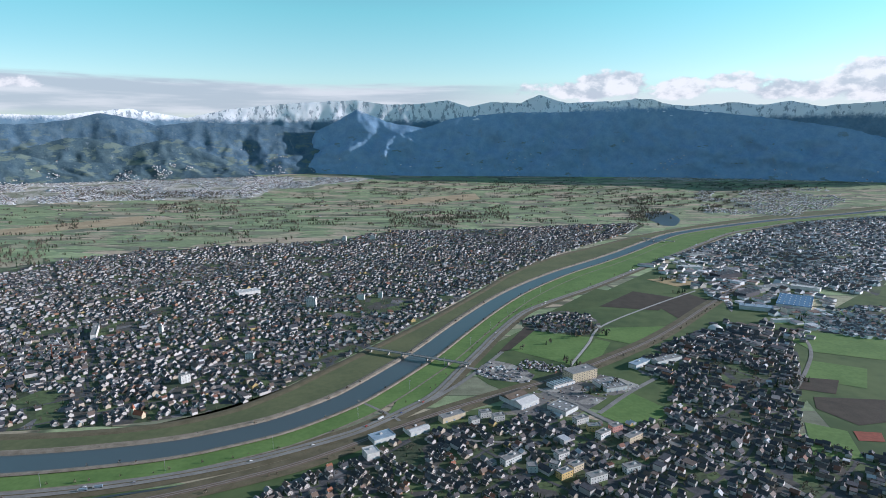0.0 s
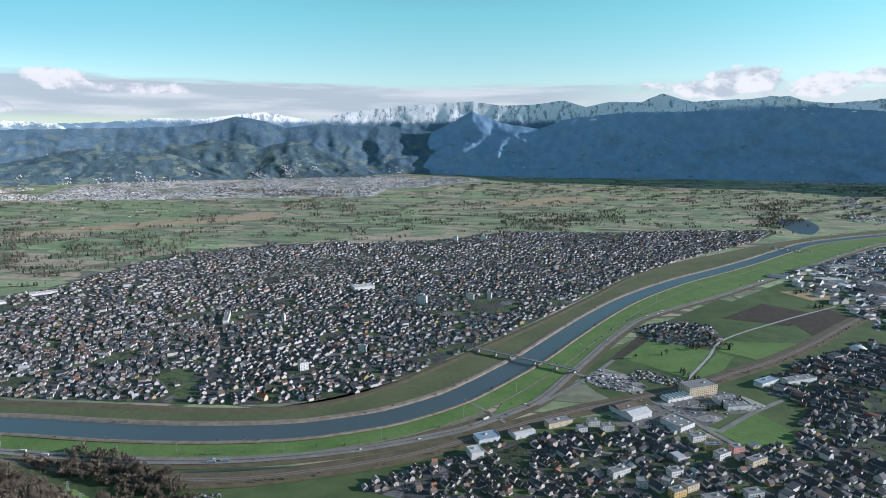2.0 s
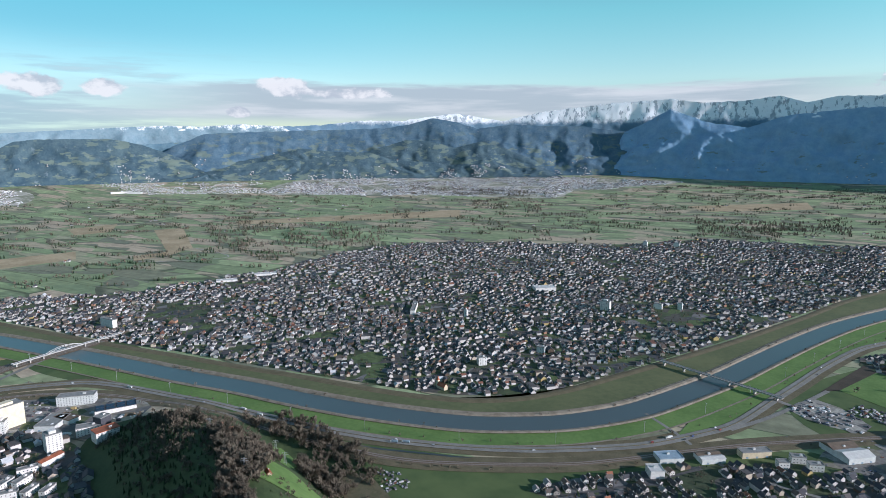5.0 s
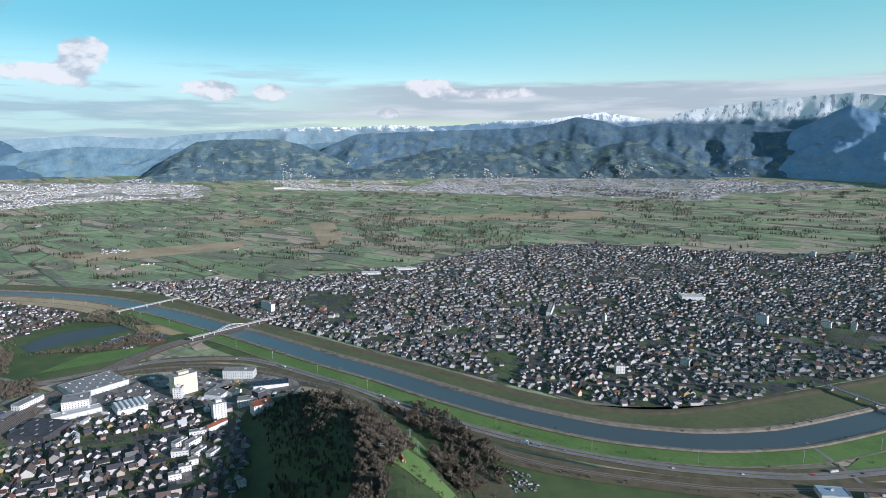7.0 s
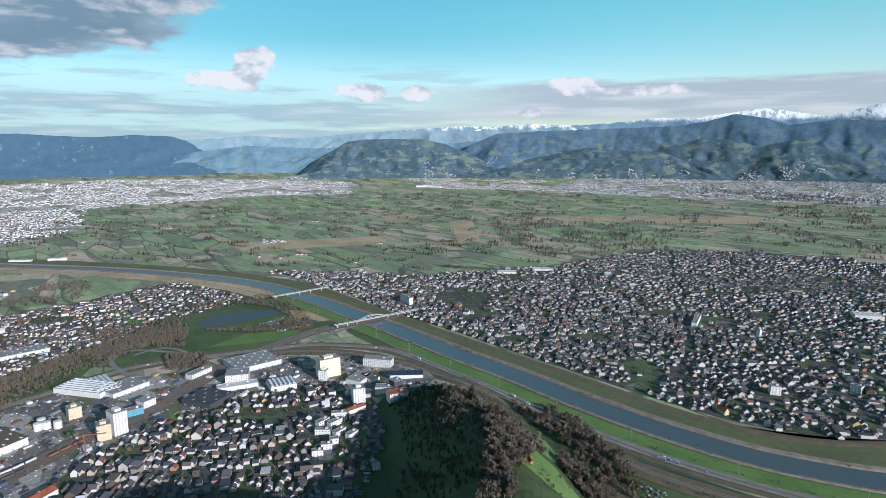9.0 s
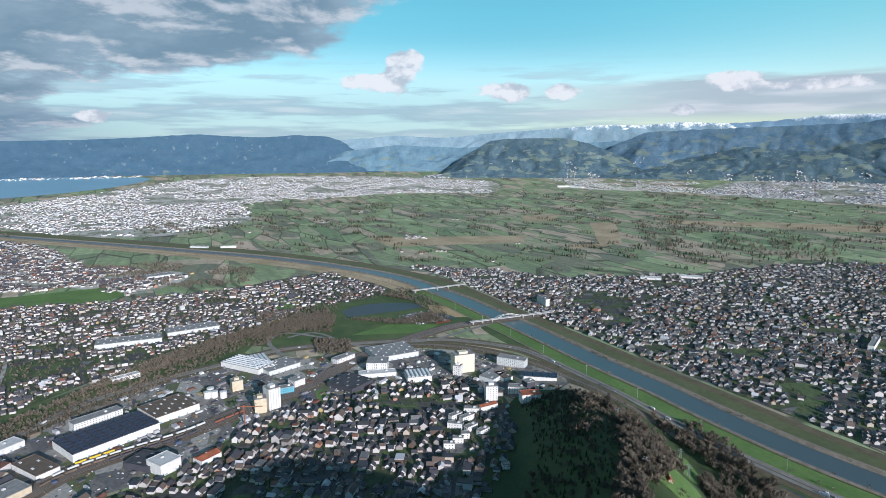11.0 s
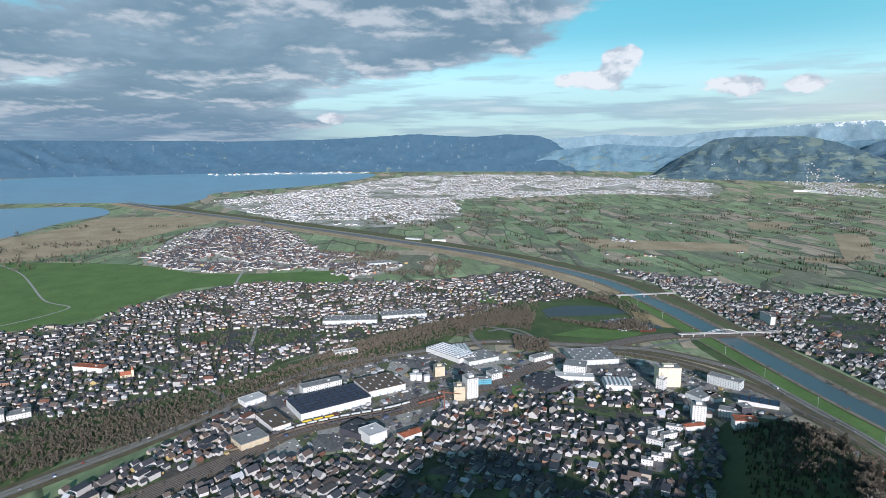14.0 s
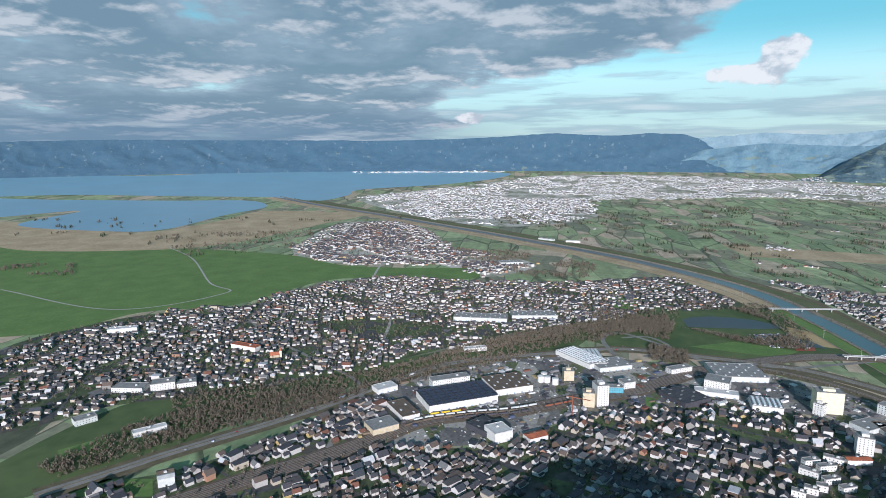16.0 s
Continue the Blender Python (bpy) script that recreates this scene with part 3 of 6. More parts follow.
tagged(between("foreland", upper + normals(upper) * 24, upper_road - normals(upper_road) * 7, 0.44, M["grass"], 5), "wide green river meadow beside the motorway", "grassland", kind="structure")
tagged(ribbon("dike", FAR_DIKE, [(-7, 0.55), (-2, 1.3), (2, 1.3), (8, 0.4)], M["verge"]), "low grass flood dike", "dike", kind="structure")
tagged(ribbon("motorway", HIGHWAY, [(-6.0, 0.9), (-5.8, 1.0), (-0.5, 1.0), (0.5, 1.0), (5.8, 1.0), (6.0, 0.9)], M["asphalt"]), "two-lane grey motorway along the river", "road", kind="structure")
tagged(ribbon("verge", HIGHWAY, [(-14, 0.40), (0, 0.40), (14, 0.40)], M["verge"]), "rough brown grass verge of the motorway", "verge", kind="structure")
tagged(ribbon("verge", RAIL, [(-14, 0.48), (-7, 0.9), (0, 0.8), (7, 0.9), (14, 0.48)], M["verge"]), "rough brown railway embankment", "verge", kind="structure")
tagged(ribbon("guard_rail", HIGHWAY, [(-0.5, 1.04), (-0.3, 1.4), (0.3, 1.4), (0.5, 1.04)], M["verge"]), "planted strip between the carriageways", "barrier", kind="structure")
tagged(ribbon("railway", RAIL, [(-5, 0.6), (-3, 1.1), (3, 1.1), (5, 0.6)], M["ballast"]), "railway line on a brown ballast bed", "railway", kind="structure")
tagged(ribbon("railway", STATION, [(-15, 0.5), (-11, 0.9), (11, 0.9), (15, 0.5)], M["ballast"]), "station tracks on brown ballast", "railway", kind="structure")

for poly, name, mat, h, lab in (
        (LAKE, "lake", "lake", 0.5, "wide blue lake with a flat calm surface"), (BAY, "lake_bay", "lake", 0.56, "shallow lake bay behind a reed spit"),
        (POND, "pond", "pond", 0.5, "small dark pond among trees"), (POND_2, "pond", "pond", 0.5, "small dark pond among trees"), (REED, "reed_land", "reed", 0.44, "brown winter reed land by the lake"),
        (MEADOW_D, "meadow", "grass", 0.3, "open bright green meadow")):
    tagged(patch(name, poly, h, M[mat]), lab, name.split("_")[0], kind="structure")
# the knoll's shade is partly in this darkened grass colour
tagged(patch("hillside", KNOLL_GRASS, 1.0, M["pasture"], True, 9.0), "steep pasture on the wooded knoll, its shade put into dark green", "hillside", kind="structure")
# far town ground, its colour lightened for haze
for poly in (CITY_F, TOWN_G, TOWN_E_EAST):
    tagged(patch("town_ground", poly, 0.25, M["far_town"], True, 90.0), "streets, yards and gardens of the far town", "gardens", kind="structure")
for poly in (TOWN_A, TOWN_B, VILLAGE, TOWN_B2, TOWN_B3, TOWN_C, TOWN_D):
    tagged(patch("town_ground", poly, 0.2, M["town"]), "gardens, lawns and yards between the houses", "gardens", kind="structure")

# ---- mountains ----
SNOW_RIDGE = [(-35.4,3.11), (-34.5,3.03), (-32.3,2.94), (-31.2,2.85), (-29.2,3.36), (-27.2,3.07), (-25.1,3.36), (-21.6,3.14), (-17.5,3.62), (-14.1,3.7), (-11.1,3.6), (-8.8,4.38), (-7.1,3.66), (-4.5,3.79), (-2.4,3.35), (-0.4,3.96), (2.2,3.62), (5.3,3.57), (7.9,3.96), (9.4,3.85), (13.4,3.66), (16.8,3.28), (19.2,3.0), (22.4,2.25), (26.7,2.96), (29.1,2.69), (31.9,2.28), (35.4,2.33), (39.3,1.91), (42.5,1.79), (46.1,1.94), (49.4,1.72), (52.2,1.77), (54.5,1.65), (57.0,1.49), (63.1,1.08), (67.0,0.69), (71.5,0.92), (74.5,0.68), (76.5,0.54)]
FRONT_RIDGE = [(-38, -0.4), (-35.7, 0.35), (-33.2, 1.1), (-30.5, 1.6), (-27.3, 2.1), (-24.3, 2.5), (-20.7, 2.9), (-18.6, 3.8), (-17.0, 3.85), (-14.1, 3.5), (-11.2, 2.8), (-6.1, 2.85), (-0.9, 2.35), (1.7, 1.45), (4.9, 1.95), (6.6, 2.6), (7.9, 3.16), (9.3, 2.3), (11.5, 1.2), (14.6, -0.55), (17.6, -1.8), (20.5, -3.2)]
MEADOW_RIDGE = [(-2, 1.2), (4, 0.8), (7.6, 1.0), (12.3, 1.3), (15.4, 1.75), (19.0, 1.8), (21.7, 1.95), (24.8, 1.58), (26.8, 2.2), (28.9, 2.57), (31, 2.0), (33.3, 1.64), (36.5, 1.54), (40.4, 1.43), (45.4, 1.27), (49.1, 1.09), (51.7, 0.0), (53.5, -1.1), (56, -2.0), (60, -3.4)]
ROUND_HILL = [(44.0, -3.4), (46.4, -3.0), (48.9, -2.1), (51.5, -0.8), (54.0, 0.18), (56.1, 0.64), (59.0, 0.64), (61.5, 0.6), (62.9, 0.4), (65.3, -0.96), (67.3, -2.4), (69.5, -3.3)]
HAZE_RIDGE = [(44, 0.9), (49, 0.5), (54, 0.2), (61.6, -0.05), (65.7, -0.2), (71.6, 0.05), (76.3, -0.5), (80, -1.6)]
FOOTHILLS = [(16.5, -3.4), (17.7, -2.3), (19.5, -1.3), (22.2, -0.2), (24.5, 0.4), (26.9, -0.15), (28.8, 0.4), (31.3, 0.6), (33.3, 0.0), (35.3, -0.55), (38.4, -0.45), (41.0, -0.15), (44.5, -0.95), (46.8, -1.35), (49, -2.1), (52, -3.4)]
LOW_HILLS = [(25.31, -2.66), (27.01, -1.93), (28.73, -1.44), (31.21, -1.35), (32.98, -1.15), (34.52, -0.64), (36.83, -0.69), (38.91, -0.94), (41.0, -1.25), (44.47, -1.35), (46.8, -1.6), (48.91, -2.12), (52.06, -2.72)]
NORTH_RIDGE = [(66.0, -3.6), (68.6, -2.75), (70.3, -2.1), (72.7, -1.1), (74.1, -0.6), (75.8, -0.05), (76.7, 0.48), (77.9, 0.85), (80.7, 0.97), (83.2, 0.78), (85.1, 0.8), (89.0, 1.03), (92.9, 0.78), (97.4, 0.54), (105.6, 0.36), (109.2, 0.45), (110.7, 0.43), (118.5, 0.44), (127.3, 0.49), (134.8, 0.32)]



def mountains(name, ridge, r0, r1, seed, spur, mat, label, jag=6.0, gap=4.0, hamlets=0, back=None, grain=95.0, crag=1.0):
    """A relief that climbs in spurs and side valleys from its foot at r0 to its ridge at r1; the ridge's height is given as degrees over the eye."""
    pick = random.Random(seed)
    az = np.arange(ridge[0][0], ridge[-1][0] + 0.01, 0.17)
    el = np.interp(az, [p[0] for p in ridge], [p[1] for p in ridge])
    rows = 46
    foot = ground_z(0, r0) - 12
    level = np.linspace(0, 1, rows + 1)
    A, S = np.meshgrid(az, level, indexing="ij")
    tall = max(el) * 78 + 300 - foot
    rough = np.array([[noise.ridged_multi_fractal(Vector((p * 78 / grain, q * tall / grain + p * 0.2, seed + 4)), 0.95, 2.1, 5, 0.9, 1.9) for q in level] for p in az]) - 1.0
    soft = np.array([[noise.fractal(Vector((p * 78 / grain / 2.4, q * tall / grain / 1.6, seed + 9)), 1.0, 2.0, 4) for q in level] for p in az])
    bend = np.array([[noise.noise(Vector((p * 0.35, q * 1.6, seed + 2))) for q in level] for p in az])
    out, p = np.zeros_like(A), az[0] - gap
    while p < az[-1] + gap:
        wide, drift, force = gap * pick.uniform(0.7, 1.3), gap * pick.uniform(-1.6, 1.6), pick.uniform(0.45, 1.0)
        d = np.abs(A + bend * gap * 0.9 - p - drift * (1 - S)) / (wide * (0.45 + 0.7 * (1 - S)))
        out = np.maximum(out, force * np.maximum(0, 1 - d))
        p += gap * pick.uniform(0.55, 1.35)
    out += 0.55 * soft
    W = np.sin(np.pi * S) ** 0.7
    extra = np.array([[back(p, q) for q in level] for p in az]) if back else 0.0
    reach = np.array([back(p, 1) for p in az]) if back else 0.0
    top = EYE + (r1 + reach) * np.tan(np.radians(el))
    teeth = np.array([jag * noise.fractal(Vector((p * 1.6, 0, seed)), 0.8, 2.1, 5) for p in az])
    R = r0 + extra + (r1 - r0) * S - (out + 0.17 * crag * rough) * spur * W
    Z = foot + (top - foot)[:, None] * (0.72 * S + 0.28 * S * S) + teeth[:, None] * S ** 6 + (0.55 * out + 0.20 * crag * rough) * spur * W * (1 - S ** 3)
    Z = np.maximum(Z, foot)
    verts = np.stack([-np.sin(np.radians(A)) * R, np.cos(np.radians(A)) * R, Z], -1).reshape(-1, 3)
    faces, w = [], rows + 1
    for i in range(1, len(az)):
        b0, b1 = (i - 1) * w, i * w
        faces += [(b0 + j, b0 + j + 1, b1 + j + 1, b1 + j) for j in range(rows)]
    if hamlets:
        settle(verts, rows, hamlets, seed)
    return tagged(mesh_object(name, verts, faces, M[mat], smooth=True), label, "mountains", kind="structure")


def settle(spots, rows, count, seed):
    """Scattered farms and hamlets on the lower and sunnier slopes."""
    pick = random.Random(seed)
    verts, faces, slots = [], [], []
    while count > 0:
        k = pick.randrange(len(spots))
        x, y, z = spots[k]
        s = (k % (rows + 1)) / rows
        if s > 0.62 or noise.noise(Vector((x / 110, y / 110, z / 60 + seed))) < 0.12 + 0.55 * s:
            count -= 0.05
            continue
        count -= 1
        x, y = x + pick.uniform(-6, 6), y + pick.uniform(-3, 3)
        w, d = pick.uniform(5, 8), pick.uniform(5, 9)
        ang = radians(pick.uniform(0, 180))
        wv, wf, rv, rf = house_geometry(w, d, pick.uniform(3.5, 5.5), w * 0.35, 0.4)
        for vs, fs, slot in ((wv, wf, 0), (rv, rf, 1)):
            b = len(verts)
            verts += [(x + p * math.cos(ang) - q * math.sin(ang), y + p * math.sin(ang) + q * math.cos(ang), z - 1.5 + h) for p, q, h in vs]
            faces += [tuple(b + i for i in f) for f in fs]
            slots += [slot] * len(fs)
    tagged(mesh_object("hillside_houses", verts, faces, [M["wall_far"], M["roof_far"]], slots), "scattered white farmhouses and hamlets on green slopes", "houses", kind="stuff")


def house_geometry(w, d, h, rise, over=0.5, flat=False):
    """Walls with gables and a roof slab; the ridge runs along y. Returns walls and roof as (verts, faces)."""
    x, y = w / 2, d / 2
    if flat:
        wv = [(-x, -y, 0), (x, -y, 0), (x, y, 0), (-x, y, 0), (-x, -y, h), (x, -y, h), (x, y, h), (-x, y, h)]
        wf = [(0, 1, 5, 4), (1, 2, 6, 5), (2, 3, 7, 6), (3, 0, 4, 7)]
        xo, yo = x + 0.2, y + 0.2
        rv = [(-xo, -yo, h), (xo, -yo, h), (xo, yo, h), (-xo, yo, h), (-xo, -yo, h + .6), (xo, -yo, h + .6), (xo, yo, h + .6), (-xo, yo, h + .6)]
        rf = [(0, 1, 5, 4), (1, 2, 6, 5), (2, 3, 7, 6), (3, 0, 4, 7), (4, 5, 6, 7)]
        return wv, wf, rv, rf
    wv = [(-x, -y, 0), (x, -y, 0), (x, y, 0), (-x, y, 0), (-x, -y, h), (x, -y, h), (x, y, h), (-x, y, h), (0, -y, h + rise), (0, y, h + rise)]
    wf = [(0, 1, 5, 8, 4), (1, 2, 6, 5), (2, 3, 7, 9, 6), (3, 0, 4, 7)]
    k = rise / x
    xo, yo, t = x + over, y + over, 0.35
    e = h - over * k
    rv = [(-xo, -yo, e), (0, -yo, h + rise), (xo, -yo, e), (-xo, yo, e), (0, yo, h + rise), (xo, yo, e)]
    rv += [(p, q, z + t) for p, q, z in rv]
    rf = [(6, 7, 10, 9), (7, 8, 11, 10), (0, 1, 7, 6), (1, 2, 8, 7), (3, 9, 10, 4), (4, 10, 11, 5), (0, 6, 9, 3), (2, 5, 11, 8)]
    return wv, wf, rv, rf


# haze on these ranges comes from their blued base colours
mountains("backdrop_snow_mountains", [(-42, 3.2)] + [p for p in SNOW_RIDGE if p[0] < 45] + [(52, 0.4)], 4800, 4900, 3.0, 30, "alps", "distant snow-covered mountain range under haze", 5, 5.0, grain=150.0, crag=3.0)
mountains("backdrop_snow_hills", [(38, 0.5)] + [p for p in SNOW_RIDGE if p[0] > 42] + [(79, -0.4)], 4760, 4900, 5.0, 40, "snowhill", "far hills with patches of snow, pale from painted haze", 4, 3.0)
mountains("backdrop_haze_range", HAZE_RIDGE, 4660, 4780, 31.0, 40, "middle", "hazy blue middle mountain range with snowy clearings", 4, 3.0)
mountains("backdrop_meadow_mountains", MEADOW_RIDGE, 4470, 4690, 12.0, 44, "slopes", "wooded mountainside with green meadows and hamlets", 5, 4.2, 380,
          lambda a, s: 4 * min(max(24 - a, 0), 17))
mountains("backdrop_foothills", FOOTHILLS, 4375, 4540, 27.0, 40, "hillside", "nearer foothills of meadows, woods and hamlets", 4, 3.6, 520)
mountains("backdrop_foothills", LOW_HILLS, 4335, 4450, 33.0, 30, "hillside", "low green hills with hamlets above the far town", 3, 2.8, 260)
mountains("backdrop_wooded_mountains", FRONT_RIDGE, 4345, 4560, 8.0, 58, "woods", "wooded mountains with small clearings, blue from painted haze", 6, 4.5, 120,
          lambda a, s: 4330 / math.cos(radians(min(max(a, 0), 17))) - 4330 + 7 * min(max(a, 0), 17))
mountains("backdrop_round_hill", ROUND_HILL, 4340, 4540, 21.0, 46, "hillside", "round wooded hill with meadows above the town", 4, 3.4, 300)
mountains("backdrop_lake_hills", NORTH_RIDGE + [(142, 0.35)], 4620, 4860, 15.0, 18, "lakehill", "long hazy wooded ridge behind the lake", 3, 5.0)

# ---- houses ----
def street_angle(x, y, base):
    return base + 38 * noise.noise(Vector((x / 260, y / 260, base))) + 14 * noise.noise(Vector((x / 90, y / 90, 4 + base)))


def far_from(x, y, line, d):
    return np.min(np.hypot(line[:, 0] - x, line[:, 1] - y)) > d


KEEP_OFF = []          # (x, y, radius) kept free of houses for the landmarks


NEAR_HOUSES = []       # places of the nearest houses, built one by one further down


def town(name, poly, base, spacing, rng, size=(4.2, 5.9), fill=0.84, big=0.05, flat=0.1, clear=(), label="", near=0.0, fuzzy=False, far=False):
    """All houses of a quarter: one object of many small gabled houses in loose rows."""
    p = np.array(poly, float)
    lo, hi = p.min(0), p.max(0)
    c, s = math.cos(radians(base)), math.sin(radians(base))
    cen = (lo + hi) / 2
    n = int(np.linalg.norm(hi - lo) / 2 / spacing) + 1
    gi, gj = np.meshgrid(np.arange(-n, n + 1), np.arange(-n, n + 1), indexing="ij")
    jit = np.random.RandomState(int(abs(p[0, 0])) + 7)
    u = (gi + jit.uniform(-0.42, 0.42, gi.shape)) * spacing * 1.1
    v = (gj + 0.5 * (gi % 2) + jit.uniform(-0.42, 0.42, gi.shape)) * spacing
    X, Y = (cen[0] + u * c - v * s).ravel(), (cen[1] + u * s + v * c).ravel()
    ok = inside(poly, X, Y)
    if fuzzy:
        wob = spacing ** 0.5 * 12
        box_ = (X > lo[0] - 60) & (X < hi[0] + 60) & (Y > lo[1] - 60) & (Y < hi[1] + 60)
        X, Y = X[box_], Y[box_]
        fx = np.array([noise.noise(Vector((x / 90, y / 90, 3.1))) + 0.5 * noise.noise(Vector((x / 30, y / 30, 8.4))) for x, y in zip(X, Y)]) * wob
        fy = np.array([noise.noise(Vector((x / 90, y / 90, 6.7))) + 0.5 * noise.noise(Vector((x / 30, y / 30, 1.9))) for x, y in zip(X, Y)]) * wob
        ok = inside(poly, X + fx, Y + fy)
        if fuzzy == "edge":
            k = np.array([np.min((river_line[:, 0] - x) ** 2 + (river_line[:, 1] - y) ** 2) > 180 ** 2 for x, y in zip(X, Y)])
            ok = np.where(k, ok, inside(poly, X, Y))
    for ln, d in clear:
        near_line = set()
        for lx, ly in ln:
            near_line.add((int(lx // 12), int(ly // 12)))
        for k in np.where(ok)[0]:
            cx, cy = int(X[k] // 12), int(Y[k] // 12)
            if any((cx + i, cy + j) in near_line for i in (-1, 0, 1) for j in (-1, 0, 1)) or d > 12:
                if np.min((ln[:, 0] - X[k]) ** 2 + (ln[:, 1] - Y[k]) ** 2) < d * d:
                    ok[k] = False
    for a, b, rr in KEEP_OFF:
        ok &= (X - a) ** 2 + (Y - b) ** 2 > rr * rr
    verts, faces, slots = [], [], []
    for x, y in zip(X[ok], Y[ok]):
        gap = noise.noise(Vector((x / 60, y / 60, 2.2)))
        if rng.random() > fill or gap > 0.38 or (fuzzy and noise.noise(Vector((x / 210, y / 210, 5.1))) > (0.22 if fuzzy is True else 0.56)):
            continue
        w, d = rng.uniform(*size), rng.uniform(*size) * 1.15
        h = rng.uniform(2.4, 3.9) * (size[0] / 4.2) ** 0.5
        isflat = rng.random() < flat
        if rng.random() < big:
            w, d, h = w * 1.4, d * rng.uniform(1.4, 2.3), h * rng.uniform(1.2, 1.9)
            isflat = isflat or rng.random() < 0.6
        ang = street_angle(x, y, base) + rng.choice((0, 0, 0, 90)) + rng.uniform(-4, 4)
        if near and math.hypot(x, y) < near and len(NEAR_HOUSES) < (150 if x > -250 else 300):
            NEAR_HOUSES.append((x, y, ang))
            continue
        wv, wf, rv, rf = house_geometry(w, d, h, w * rng.uniform(0.30, 0.46), 0.3, isflat)
        ca, sa = math.cos(radians(ang)), math.sin(radians(ang))
        z0 = ground_z(x, y) - 0.3
        for vs, fs, slot in ((wv, wf, 0), (rv, rf, 1)):
            b = len(verts)
            verts += [(x + a * ca - q * sa, y + a * sa + q * ca, z0 + z) for a, q, z in vs]
            faces += [tuple(b + k for k in f) for f in fs]
            slots += [slot] * len(fs)
    # far houses take the wall and roof colours with painted haze
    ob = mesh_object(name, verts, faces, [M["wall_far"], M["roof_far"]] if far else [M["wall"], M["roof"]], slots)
    return tagged(ob, label or "close-set white gabled houses with dark tiled roofs", "houses", kind="stuff")


# ---- helpers for things made of parts ----
def box(bm, x0, x1, y0, y1, z0, z1):
    v = [bm.verts.new(p) for p in ((x0, y0, z0), (x1, y0, z0), (x1, y1, z0), (x0, y1, z0), (x0, y0, z1), (x1, y0, z1), (x1, y1, z1), (x0, y1, z1))]
    for f in ((3, 2, 1, 0), (4, 5, 6, 7), (0, 1, 5, 4), (1, 2, 6, 5), (2, 3, 7, 6), (3, 0, 4, 7)):
        bm.faces.new([v[k] for k in f])
    return v


def shape(name, *boxes):
    """A mesh joined from boxes (x0, x1, y0, y1, z0, z1)."""
    bm = bmesh.new()
    for b in boxes:
        box(bm, *b)
    me = bpy.data.meshes.new(name)
    bm.to_mesh(me)
    bm.free()
    return me


def part(name, me, mat, parent, label="", at=None):
    """One mesh object under a thing or under a part."""
    if isinstance(me, bmesh.types.BMesh):
        bm, me = me, bpy.data.meshes.new(name)
        bm.to_mesh(me)
        bm.free()
    if not me.materials:
        me.materials.append(mat)
    ob = new(name, me)
    ob.parent = parent
    if at is not None:
        ob.matrix_basis = at
    if label:
        ob["label"] = label
    return ob


def thing(name, x, y, turn, label, category, group="", z=None):
    ob = new(name)
    ob.empty_display_size = 1.0
    ob.matrix_basis = pose(x, y, ground_z(x, y) if z is None else z, 0, 0, turn)
    return tagged(ob, label, category, group)


def mesh_from(name, verts, faces, mat):
    me = bpy.data.meshes.new(name)
    me.from_pydata(verts, [], faces)
    me.materials.append(mat)
    me.update()
    return me


def plain(name, colour, var=0.12, rough=0.7, spec=0.3, scale=0.25):
    c2 = tuple(min(0.9, v * (1 + var)) for v in colour)
    c1 = tuple(v * (1 - var) for v in colour)
    return material(name, speckled(c1, c2, scale), rough, spec)


